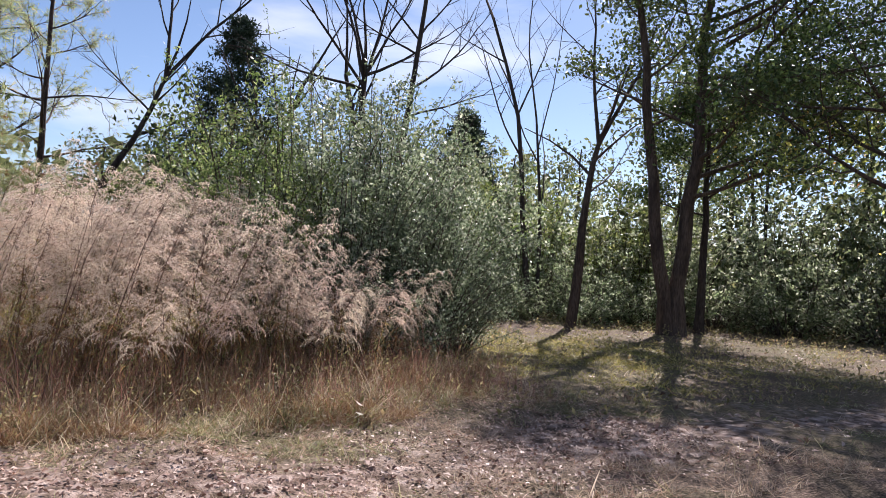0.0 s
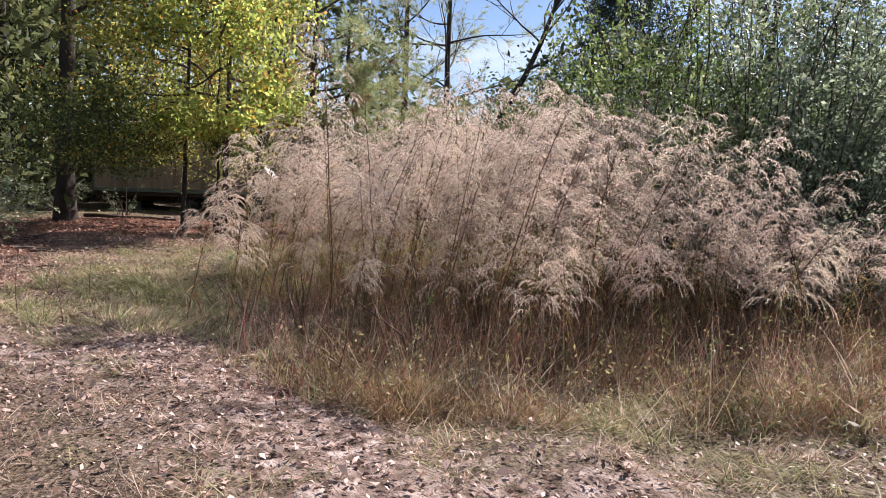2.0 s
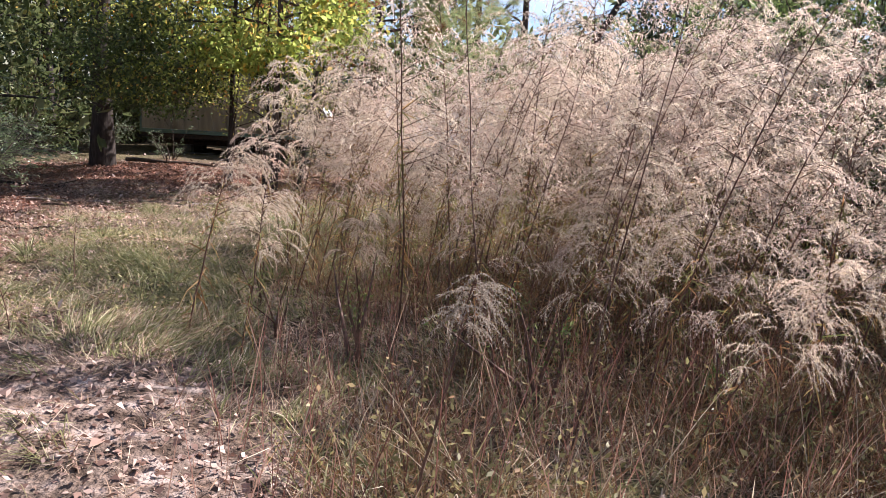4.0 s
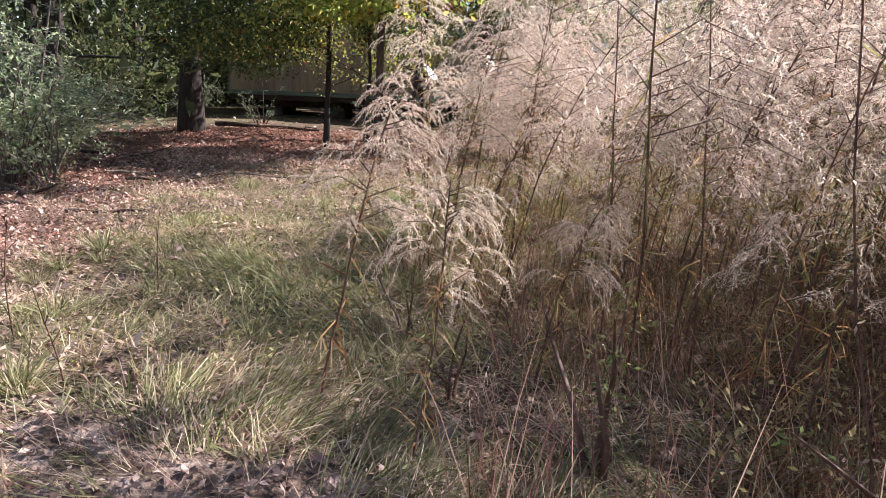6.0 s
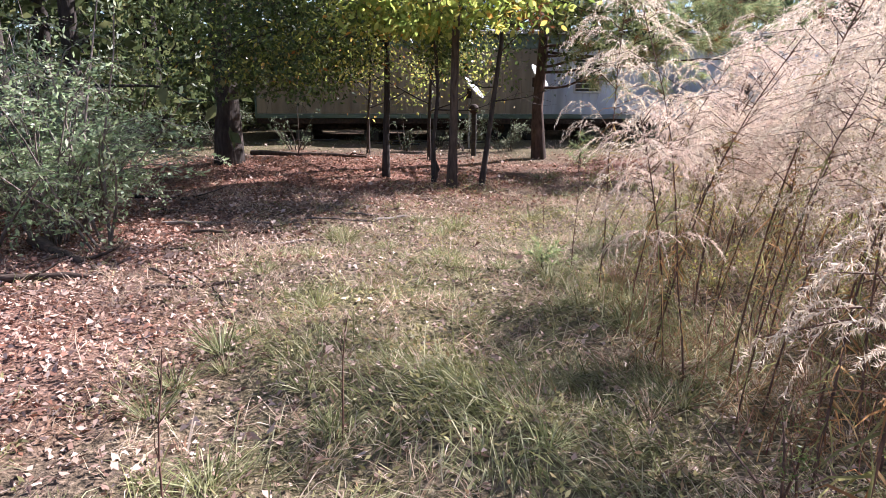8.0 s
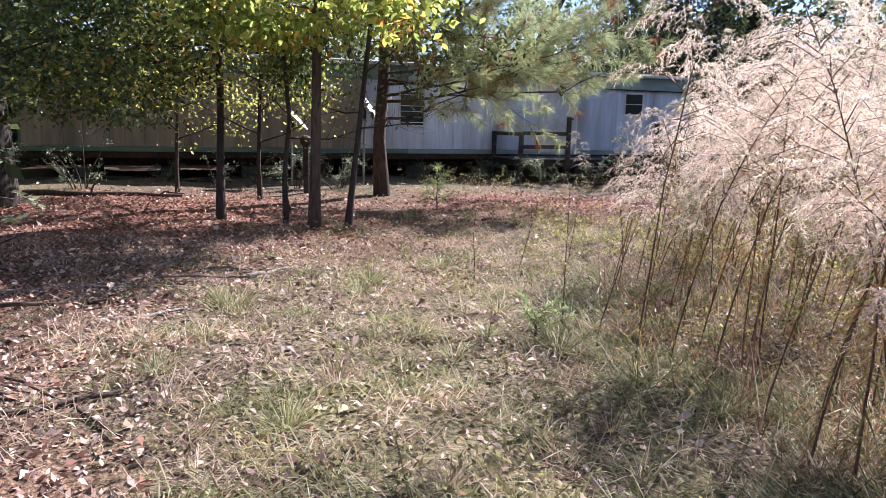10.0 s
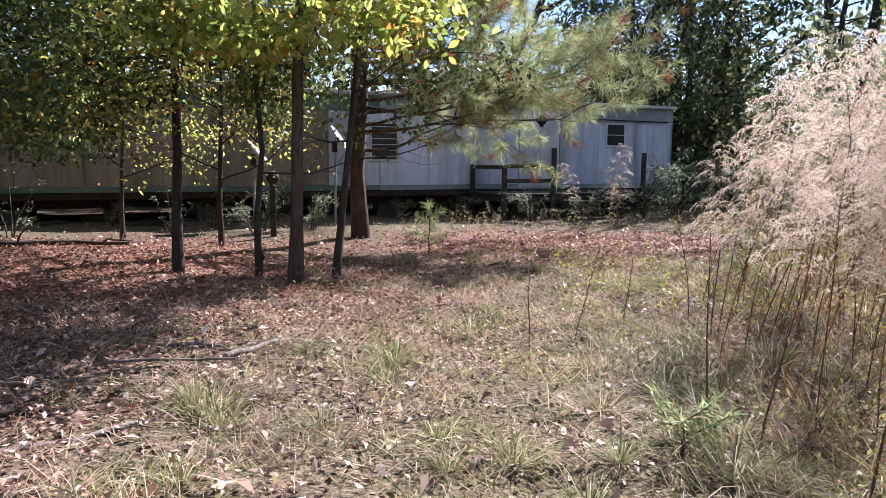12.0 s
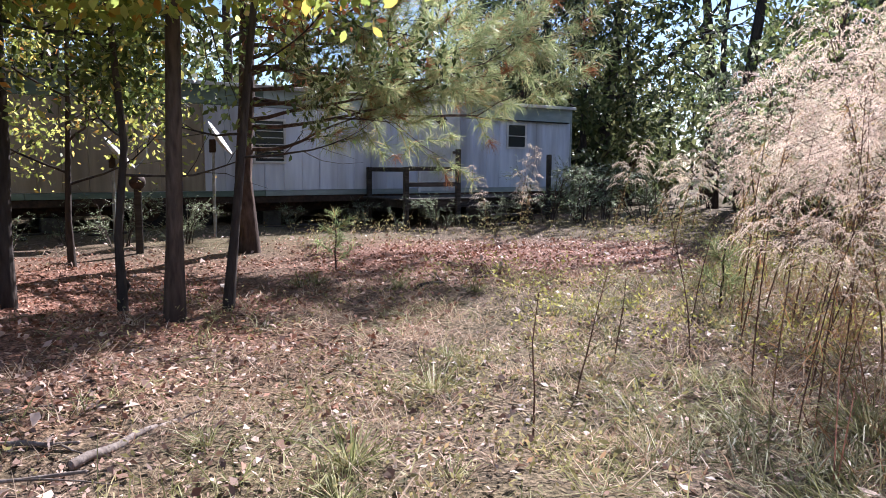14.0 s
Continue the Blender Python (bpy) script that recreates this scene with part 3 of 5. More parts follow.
for x in (0.02, 1.3, 2.6, 3.82):
    block("joist", (x, -1.597, 0.37), (x + 0.045, -0.145, 0.517), M_DECK, porch)
for x, y, z in ((0.0, -1.74, 1.2), (1.28, -1.74, 1.58), (3.85, -1.74, 1.5), (0.0, -0.2, 1.2)):
    block("post", (x, y, -0.1), (x + 0.1, y + 0.09, z), M_DECK, porch, bevel=0.01)
for x0, x1, z in ((0.1, 1.28, 1.12), (0.1, 1.28, 0.80)):
    block("rail", (x0, -1.73, z), (x1, -1.69, z + 0.09), M_DECK, porch)
block("rail", (0.02, -1.64, 1.1), (0.08, -0.21, 1.19), M_DECK, porch)
for k in range(3):
    block("step", (1.6, -1.98 - 0.28 * k, 0.34 - 0.17 * k), (2.7, -1.72 - 0.28 * k, 0.39 - 0.17 * k), M_DECK, porch)
for x in (1.56, 2.7):
    block("stringer", (x, -2.5, -0.06), (x + 0.04, -1.66, 0.33), M_DECK, porch)


# scrap beneath and before the home
for k, (s, y, ln, t, zz) in enumerate(((1.2, -0.25, 1.8, 5, 0.02), (3.6, -0.4, 1.2, -12, 0.02), (4.6, 0.2, 2.2, 3, 0.02), (8.8, -0.1, 1.6, -6, 0.02), (9.9, 0.25, 1.9, 8, 0.02), (5.6, -0.3, 1.0, 20, 0.02), (15.6, -0.35, 1.1, 14, 0.02))):
    m4 = pose(-10.1, 25.35, 0, 0, 0, 11.0) @ pose(s, y, 0)
    e = empty("scrap_board", "weathered scrap board lying beneath the mobile home", "board", pose(m4.translation.x, m4.translation.y, gz(m4.translation.x, m4.translation.y) + 0.0, 0, 0, 11 + t), "scrap boards")
    block("board", (-ln / 2, -0.07, 0), (ln / 2, 0.07, 0.035), M_DECK, e, bevel=0.004)


# ---- satellite dishes ----
def dish(x, y, h, turn, tilt, label):
    e = empty("satellite_dish", label, "satellite dish", pose(x, y, gz(x, y) - 0.1), "satellite dishes on poles")
    part("pole", mesh_of("pole", [(*tube([(0, 0, 0), (0, 0, h * 0.5), (0.01, 0, h + 0.1)], [0.028, 0.027, 0.027], 10), 0)], M_GALV, True), e, "galvanised steel pole")
    rings, seg = 6, 22
    v, f = [], []
    for k in range(rings + 1):
        r = k / rings
        for i in range(seg):
            a = 2 * math.pi * i / seg
            v.append((0.36 * r * math.cos(a), -0.07 * (1 - r * r), 0.33 * r * math.sin(a)))
    n0 = len(v)
    v += [(p[0], p[1] + 0.014, p[2]) for p in v]
    for k in range(rings):
        for i in range(seg):
            a, b = k * seg + i, k * seg + (i + 1) % seg
            f += [(a, b, b + seg, a + seg), (n0 + a, n0 + a + seg, n0 + b + seg, n0 + b)]
    for i in range(seg):
        a, b = rings * seg + i, rings * seg + (i + 1) % seg
        f.append((a, b, n0 + b, n0 + a))
    refl = part("reflector", mesh_of("reflector", [(v, f, 0)], M_DISH, True), e, "white oval dish reflector", pose(0, 0, h + 0.32, 0, 0, turn) @ pose(0, 0.12, 0, tilt, 0, 0))
    part("feed_arm", mesh_of("feed_arm", [(*tube([(0, -0.02, -0.33), (0, 0.28, -0.30), (0, 0.46, -0.08)], [0.012, 0.012, 0.012], 6), 0)], M_GALV), refl)
    bm = slab((-0.035, 0.42, -0.10), (0.035, 0.52, -0.03), 0.012)
    me = bpy.data.meshes.new("feed_horn")
    bm.to_mesh(me)
    bm.free()
    me.materials.append(M_DISH)
    part("feed_horn", me, refl)
    block("bracket", (-0.05, -0.05, h + 0.08), (0.05, 0.12, h + 0.30), M_STEEL, e, bevel=0.01)
    return e


dish(-4.55, 25.0, 1.22, -95, 42, "white satellite dish on a pole, seen edge on")
dish(-3.0, 24.9, 1.45, -103, 34, "white satellite dish on a pole, seen edge on")
e = empty("meter_post", "grey wooden post with a dark round meter on top", "post", pose(-4.2, 22.9, gz(-4.2, 22.9) - 0.08))
block("post", (-0.05, -0.05, 0), (0.05, 0.05, 0.98), M_DECK, e, bevel=0.012)
part("meter", mesh_of("meter", [(*tube([(0, 0.03, 1.06), (0, -0.03, 1.06), (0, -0.09, 1.06), (0, -0.12, 1.06)], [0.10, 0.11, 0.09, 0.01], 14), 0)], M_STEEL, True), e, "dark round meter")


# ---- trees ----
def tree(name, x, y, label, category, trunk, tips_leaf, m_bark, group="", crown_label=""):
    """trunk: list of tubes; tips_leaf: list of (pieces, materials) for the crown."""
    e = empty(name, label, category, pose(x, y, gz(x, y) - 0.08), group)
    part("trunk", mesh_of("trunk", [joined(trunk)], m_bark, True), e)
    for nm, pieces, mats in tips_leaf:
        part(nm, mesh_of(nm, pieces, mats), e, crown_label)
    return e


def leaf_pieces(tips, per, radius, size, slot=0, ratio=0.5, flat=0.7, keep=None, shape=leaves):
    p, d = clusters(tips, per, radius, flat)
    if keep is not None:
        k = keep(p)
        p, d = p[k], d[k]
    n = len(p)
    ln = size * rng.uniform(0.6, 1.3, n)
    return (*shape(p, d, ln, ln * ratio, 0.12), slot)


def needles(tips, per, length, slot=0):
    """Pine tufts: needles that fan out round each twig's end."""
    c = np.repeat(np.array([t[0] for t in tips]), per, 0)
    ax = np.repeat(np.array([t[1] for t in tips]), per, 0)
    d = unit(ax * 0.6 + rng.normal(size=c.shape) * 0.6)
    p = c + ax * rng.uniform(-0.07, 0.03, len(c))[:, None]
    ln = length * rng.uniform(0.7, 1.15, len(c))
    v, f = ribbons(p, d, ln, np.full(len(c), 0.0068 if length < 0.26 else 0.016), rng.uniform(0.05, 0.25, len(c)))
    return v, f, slot


def limb_tips(base, limbs, levels=2, kids=4, **kw):
    """Limbs: (height point, direction, length, radius)."""
    tubes, tips = [], []
    for s, d, ln, r in limbs:
        a, b = branching(s, d, ln, r, levels, kids, **kw)
        tubes += a
        tips += b
    return tubes, tips


def trunk_line(h, lean, r0, r1, steps=9, wob=0.04):
    pts = np.array([(lean[0] * (k / steps) + (rng.normal() * wob if 0 < k else 0), lean[1] * (k / steps) + (rng.normal() * wob if 0 < k else 0), h * k / steps) for k in range(steps + 1)])
    rad = r0 + (r1 - r0) * np.linspace(0, 1, steps + 1)
    rad[0] *= 1.35
    return pts, rad


def at_height(pts, z):
    k = np.interp(z, pts[:, 2], np.arange(len(pts)))
    i = min(int(k), len(pts) - 2)
    return pts[i] + (pts[i + 1] - pts[i]) * (k - i)


def limbs_along(pts, z0, z1, count, length, radius, up=0.35, aim=None):
    out = []
    for k in range(count):
        q = (k + rng.uniform(0.1, 0.9)) / count
        z = z0 + (z1 - z0) * q
        a = 2.4 * k + rng.uniform(-0.5, 0.5)
        d = np.array((math.cos(a), math.sin(a), up + rng.uniform(-0.15, 0.25)))
        if aim is not None:
            d[:2] += aim
        out.append((at_height(pts, z), unit(d), length * (1.15 - 0.65 * q) * rng.uniform(0.75, 1.15), radius * (1.1 - 0.6 * q)))
    return out


# yellowing tree by the dishes, with a low crown
pts, rad = trunk_line(6.8, (0.2, -0.15), 0.068, 0.03, 9, 0.02)
lm = limbs_along(pts, 3.4, 6.5, 13, 1.9, 0.035, 0.1, np.array((-0.25, 0.1)))
lm += [(at_height(pts, z), unit(np.array(d)), ln, 0.025) for z, d, ln in ((2.8, (0.45, -0.9, -0.1), 1.3), (2.7, (-0.3, -1, -0.1), 0.9), (2.9, (0.9, -0.3, 0.0), 1.0), (3.2, (0.75, -0.7, 0.0), 0.9), (2.6, (-0.7, -0.4, -0.1), 1.0))]
lt, tp = limb_tips(None, lm, 2, 4, lift=-0.02)
tree("tree", -4.0, 18.05, "slender tree with yellow-green autumn leaves and a low crown", "tree", [tube(pts, rad, 9)] + lt,
     [("crown", [leaf_pieces(tp, 9, 0.22, 0.105, 0, 0.55, keep=lambda p: p[:, 2] > 2.2, shape=oval_leaves)], M_YELLOW)], M_BARK)
pts, rad = trunk_line(6.6, (0.15, 0.1), 0.058, 0.025, 9, 0.02)
lm = limbs_along(pts, 3.2, 6.4, 13, 2.3, 0.03, 0.05, np.array((-0.35, -0.15)))
lm += [(at_height(pts, z), unit(np.array(d)), ln, 0.022) for z, d, ln in ((2.7, (-0.9, -0.4, -0.1), 2.0), (3.0, (-0.5, -0.9, -0.05), 1.5), (2.5, (-0.95, 0.1, -0.12), 1.9), (2.7, (0.7, 0.3, -0.1), 1.1), (3.1, (-1, -0.2, -0.05), 2.6), (3.3, (-0.9, -0.55, -0.03), 2.8), (2.9, (-0.75, 0.6, -0.08), 2.0))]
lt, tp = limb_tips(None, lm, 2, 4, lift=-0.035)
low_oak = tree("tree", -5.28, 19.25, "slender dark-leaved oak with low hanging boughs", "tree", [tube(pts, rad, 9)] + lt,
     [("crown", [leaf_pieces([t for t in tp if t[0][2] < 3.3], 13, 0.2, 0.085, 0, 0.5, keep=lambda p: p[:, 2] > 1.35), leaf_pieces([t for t in tp if t[0][2] >= 3.1], 8, 0.25, 0.1, 1, 0.52, shape=oval_leaves)], [M_OAK, M_YELLOW])], M_BARK_DARK)
state = rng.bit_generator.state
lm = [(at_height(pts, z), unit(np.array(d)), ln, 0.02) for z, d, ln in ((2.6, (0.15, -0.9, -0.08), 1.5), (2.9, (-0.6, -0.8, -0.12), 2.2), (2.4, (-0.4, -0.9, -0.08), 1.7), (2.5, (0.6, -0.6, -0.05), 1.1), (2.8, (-0.9, -0.6, -0.14), 2.6), (2.4, (-0.85, -0.3, -0.2), 1.7), (2.2, (-0.6, -0.7, -0.18), 1.3), (2.6, (-0.95, 0.1, -0.18), 1.9), (2.3, (-0.35, -0.8, -0.15), 0.9))]
lt, tp = limb_tips(None, lm, 2, 4, lift=-0.035)
part("bough", mesh_of("bough", [joined(lt)], M_BARK_DARK, True), low_oak)
# yellow slot paints sunlit leaves among the dark oak foliage
part("foliage", mesh_of("foliage", [leaf_pieces(tp[::2], 12, 0.2, 0.08, 0, 0.5, keep=lambda p: p[:, 2] > 1.3), leaf_pieces(tp[1::3], 9, 0.2, 0.08, 1, 0.5, keep=lambda p: p[:, 2] > 1.6)], [M_OAK, M_YELLOW]), low_oak)
rng.bit_generator.state = state
for x, y, h, r, lean, lab in ((-4.37, 18.7, 5.2, 0.036, (0.05, 0.1), "thin bare sapling beneath taller trees"), (-3.58, 18.3, 5.0, 0.042, (0.55, 0.3), "thin leaning sapling with dead twigs"), (-4.36, 18.9, 0.42, 0.035, (0.0, 0.0), "short broken stump of a sapling")):
    pts, rad = trunk_line(h, lean, r, r * 0.45 if h > 1 else r * 0.9, 7, 0.02)
    tubes = [tube(pts, rad, 7)]
    leafp = []
    if h > 1:
        lt, tp = limb_tips(None, limbs_along(pts, 1.1, h, 10, 0.9, 0.012, 0.1), 1, 3)
        tubes += lt
        leafp = [("foliage", [leaf_pieces([t for t in tp if t[0][2] > 2.4], 9, 0.16, 0.08)], M_YELLOW if x < -4 else M_NEEDLE_DEAD)]
    tree("sapling" if h > 1 else "stump", x, y, lab, "sapling" if h > 1 else "stump", tubes, leafp, M_BARK_DARK)


for x, y, h in ((-4.95, 21.7, 5.2), (-6.6, 23.2, 4.6)):
    pts, rad = trunk_line(h, (0.1, 0.1), 0.04, 0.015, 8, 0.03)
    lt, tp = limb_tips(None, limbs_along(pts, 0.9, h, 16, 1.35, 0.016, 0.25), 1, 4)
    tree("sapling", x, y, "young tree with small bright yellow-green leaves before the mobile home", "sapling", [tube(pts, rad, 7)] + lt, [("foliage", [leaf_pieces(tp, 16, 0.2, 0.075, 0, 0.5)], M_YELLOW)], M_BARK_DARK)


def pine(x, y, h, r, limbs, per, label, extra=(), dead=True, lean=(0.1, 0.1), levels=2, kids=4, nl=0.25):
    pts, rad = trunk_line(h, lean, r, r * 0.3, 10, 0.03)
    lm = limbs_along(pts, limbs[0], h * 0.98, limbs[1], limbs[2], r * 0.28, 0.22)
    lt, tp = limb_tips(None, lm + list(extra), levels, kids, lift=0.05, spread=0.7)
    low = [t for k, t in enumerate(tp) if t[0][2] < 4.8]
    high = [t for k, t in enumerate(tp) if t[0][2] >= 4.8 and k % 2 == 0]
    pieces = []
    if low:
        inner = [t for k, t in enumerate(low) if np.hypot(t[0][0], t[0][1]) < 1.05 or not k % 9]
        outer = [t for k, t in enumerate(low) if np.hypot(t[0][0], t[0][1]) >= 1.05 and k % 9]
        pieces += [needles(outer, per, nl, 0), needles(inner, per, nl * 0.8, 1)]
    if high:
        pieces.append(needles(high, 14, nl * 1.25, 0))
    return tree("pine_tree", x, y, label, "pine tree", [tube(pts, rad, 10)] + lt, [("crown", pieces, [M_NEEDLE, M_NEEDLE_DEAD])], M_BARK_PINE)


pine(-2.8, 22.4, 11, 0.125, (3.4, 16, 2.2), 46, "pine tree with long drooping needle boughs beside the mobile home",
     extra=[(np.array((0.03, 0, z)), unit(np.array(d)), ln, 0.03) for z, d, ln in ((2.3, (0.86, -0.5, -0.02), 3.0), (2.1, (0.9, -0.38, -0.03), 2.6), (2.6, (0.6, -0.8, -0.03), 2.2), (2.9, (0.9, -0.1, 0.0), 2.3), (2.7, (0.75, -0.65, 0.05), 2.5), (1.9, (0.7, -0.75, -0.12), 2.0), (3.2, (0.55, -0.85, 0.08), 2.4), (1.5, (0.9, -0.4, -0.12), 1.5), (3.4, (-0.3, -0.9, 0.1), 2.0), (2.5, (0.2, -1.0, -0.05), 1.7), (3.8, (0.8, -0.3, 0.1), 2.4), (4.2, (0.4, -0.8, 0.15), 2.2), (2.2, (0.93, -0.25, -0.12), 3.3), (1.8, (0.8, -0.55, -0.1), 2.8), (2.6, (0.95, -0.2, -0.05), 3.6))], kids=3)
pine(1.3, 37.5, 15, 0.2, (5, 16, 3.6), 12, "tall pine tree behind the mobile home", nl=0.28)
pine(-0.8, 41, 17, 0.22, (6, 16, 3.8), 12, "tall pine tree behind the mobile home", nl=0.28)
pine(-6.5, 36, 16, 0.22, (6, 16, 3.6), 12, "tall pine tree behind the mobile home", nl=0.28)
# pine seedlings in the clearing
for x, y, h in ((-2.05, 20.6, 0.75), (-2.6, 13.2, 0.26), (0.4, 16.9, 0.6)):
    pts, rad = trunk_line(h, (0.02, 0.02), 0.012, 0.006, 5, 0.006)
    lt, tp = limb_tips(None, limbs_along(pts, 0.15, h, 7, 0.25, 0.005, 0.5), 0, 0)
    tree("pine_seedling", x, y, "small bushy pine seedling in the grass", "pine seedling", [tube(pts, rad, 6)] + lt, [("crown", [needles(tp, 22, 0.17 if h > 0.5 else 0.07)], [M_NEEDLE])], M_BARK_PINE)


def bare_tree(x, y, stems, label, levels=2, kids=4, bark=M_BARK_DARK, twiggy=0.62):
    e = empty("bare_tree", label, "bare tree", pose(x, y, gz(x, y) - 0.08), "leafless trees")
    line = None
    for k, (s, d, ln, r) in enumerate(stems):
        s = at_height(line, s[2]) if k and s[2] > 1 else np.array(s, float)
        a, _ = branching(s, np.array(d, float), ln, r * (0.72 if k else 0.9), levels if k else 1, kids if k else 2, wobble=0.14, lift=0.03, spread=0.85, shrink=twiggy, taper=0.4, first=0.3 if k else 0.7)
        if not k:
            line = a[0][0].reshape(7, -1, 3).mean(1)
        part("limb" if k else "trunk", mesh_of("limb" if k else "trunk", [joined(a[:1])], bark, True), e)
        part("crown", mesh_of("crown", [joined(a[1:])], bark, True), e, "bare dark twigs")
    return e


bare_tree(2.4, 35, [((0, 0, 0), (0.17, 0, 1), 10.2, 0.24), ((1.6, 0, 9.6), (0.0, 0, 1), 6.0, 0.13), ((1.6, 0, 9.6), (0.72, 0, 0.9), 6.5, 0.13), ((1.5, 0, 6.6), (0.88, 0.1, 0.5), 6.5, 0.10), ((1.2, 0, 7.8), (-0.7, 0, 0.7), 3.5, 0.07)], "leafless forked tree behind the mobile home")
bare_tree(12.6, 28.5, [((0, 0, 0), (0.0, 0, 1), 9.6, 0.26)] + [((0, 0, 8.9 + 0.12 * k), (dx, 0.3 * math.sin(3 * k), dz), ln, 0.10) for k, (dx, dz, ln) in enumerate(((-0.95, 0.32, 4.2), (-0.75, 0.75, 5.0), (-0.4, 1.0, 5.6), (-0.08, 1.0, 6.0), (0.2, 1.0, 5.6), (0.5, 0.85, 4.8), (0.85, 0.4, 4.0)))], "large leafless tree with many spreading limbs")
bare_tree(14.2, 27, [((0, 0, 0), (0.10, 0, 1), 15, 0.2), ((1.0, 0, 9.0), (0.8, 0, 0.6), 4.5, 0.08), ((0.85, 0, 7.8), (0.9, 0.1, 0.35), 4.5, 0.07), ((1.1, 0, 10.4), (-0.85, 0, 0.35), 3.0, 0.07), ((1.2, 0, 11.2), (0.5, 0.2, 0.9), 3.5, 0.07)], "leafless tree with a dark trunk")
bare_tree(15.6, 19.2, [((0, 0, 0), (-0.08, 0, 1), 10.5, 0.13), ((0.3, 0.1, 0), (-0.05, 0.1, 1), 9.0, 0.11), ((-0.5, 0, 5.6), (-0.75, 0, 0.8), 3.6, 0.05), ((-0.6, 0, 7.0), (0.6, 0, 0.9), 3.2, 0.05)], "slim leafless tree with twin dark trunks", 2, 3)
bare_tree(15.0, 16.6, [((0, 0, 0), (0.22, -0.1, 1), 6.2, 0.20), ((1.3, -0.6, 5.8), (-0.12, 0, 1), 4.5, 0.09), ((1.3, -0.6, 5.8), (0.45, 0.1, 0.9), 5.0, 0.10), ((0.9, -0.4, 4.2), (0.8, 0.2, 0.5), 3.4, 0.05)], "leaning leafless tree with grey bark", 2, 4, M_BARK)
bare_tree(9.6, 31.5, [((0, 0, 0), (0.05, 0, 1), 10, 0.26), ((0.2, 0, 3.2), (0.8, 0, 0.65), 6.5, 0.15), ((0.4, 0, 6.0), (-0.6, 0, 0.8), 4.5, 0.09)], "dark forked tree beside the mobile home", 2, 3)
bare_tree(15.5, 33, [((0, 0, 0), (0.02, 0, 1), 11, 0.28), ((0.1, 0, 5.5), (-0.7, 0, 0.8), 4.5, 0.1)], "dark tall leafless tree", 2, 3)

# broad oak with an overhanging crown
oak = []
p1, r1 = trunk_line(10.5, (-1.2, 0.7), 0.22, 0.09, 9, 0.06)
p2, r2 = trunk_line(12.0, (0.35, -0.3), 0.25, 0.09, 9, 0.06)
p1 = p1 + np.array((-0.35, 0.2, 0)) * np.linspace(0, 1, len(p1))[:, None] * 0.3 + np.array((-0.28, 0.15, 0))
oak += [tube(p1, r1, 10), tube(p2, r2, 10)]
lm = []
for k in range(13):
    z = 4.2 + 0.6 * k
    a = radians(-75 + 32 * math.sin(2.3 * k) + rng.uniform(-20, 20))
    lm.append((at_height(p2, z), unit(np.array((math.cos(a), math.sin(a) * 1.1, rng.uniform(-0.05, 0.45)))), rng.uniform(3.2, 5.2), 0.075))
lm += limbs_along(p2, 5.5, 11.8, 10, 3.2, 0.06, 0.3) + limbs_along(p1, 6.0, 10.4, 6, 2.2, 0.05, 0.35)
lt, tp = limb_tips(None, lm, 2, 5)
SIDE = np.array((0.849, -0.528, 0.0))
# low tips get yellow leaves, a painted sunlit patch in the dark crown
low = [t for t in tp if t[0][2] < 6.5 and t[0] @ SIDE > 0][::2]
tree("oak_tree", 17.4, 14.6, "twin-trunked oak with a dense dark overhanging crown", "oak tree", oak + lt,
     [("crown", [leaf_pieces(tp, 13, 0.36, 0.14, 0, 0.55, keep=lambda p: ((p @ SIDE > -0.4) & (p[:, 2] < 9.5)) | ((p[:, 2] > 8) & (rng.uniform(0, 1, len(p)) < 0.6))), leaf_pieces(low, 6, 0.32, 0.15, 1, 0.5)], [M_OAK, M_YELLOW])], M_BARK)
pts, rad = trunk_line(7, (0.35, 0.3), 0.15, 0.06)
lt, tp = limb_tips(None, limbs_along(pts, 3.5, 7, 10, 2.4, 0.04), 2, 4)
tree("oak_tree", 19.2, 15.2, "dark slender oak at the edge of the wood", "oak tree", [tube(pts, rad, 9)] + lt, [("crown", [leaf_pieces(tp, 12, 0.3, 0.13)], M_OAK)], M_BARK_DARK)
pts, rad = trunk_line(10, (-0.6, 0.5), 0.24, 0.1)
lm = limbs_along(pts, 3.4, 9.8, 16, 3.6, 0.06, 0.12, np.array((-0.35, 0.25)))
lt, tp = limb_tips(None, lm, 2, 5)
# yellow slot below 5.5 m puts sunlit patches into the leaf colour
tree("oak_tree", 17.6, 7.9, "oak with a broad low crown over the clearing", "oak tree", [tube(pts, rad, 9)] + lt, [("crown", [leaf_pieces(tp[::2], 12, 0.3, 0.13, keep=lambda p: p[:, 2] > 2.5), leaf_pieces([t for t in tp if t[0][2] < 5.5][::2], 8, 0.28, 0.13, 1, keep=lambda p: p[:, 2] > 2.3)], [M_OAK, M_YELLOW])], M_BARK)
# big dark trunk left of the home
pts, rad = trunk_line(12, (0.1, 0.2), 0.22, 0.1, 9, 0.03)
lt, tp = limb_tips(None, limbs_along(pts, 5.0, 12, 14, 3.4, 0.06, 0.2), 2, 5)
tree("oak_tree", -8.5, 20.2, "tall dark oak trunk in the shade", "oak tree", [tube(pts, rad, 11)] + lt, [("crown", [leaf_pieces(tp, 12, 0.35, 0.13)], M_OAK)], M_BARK_DARK)

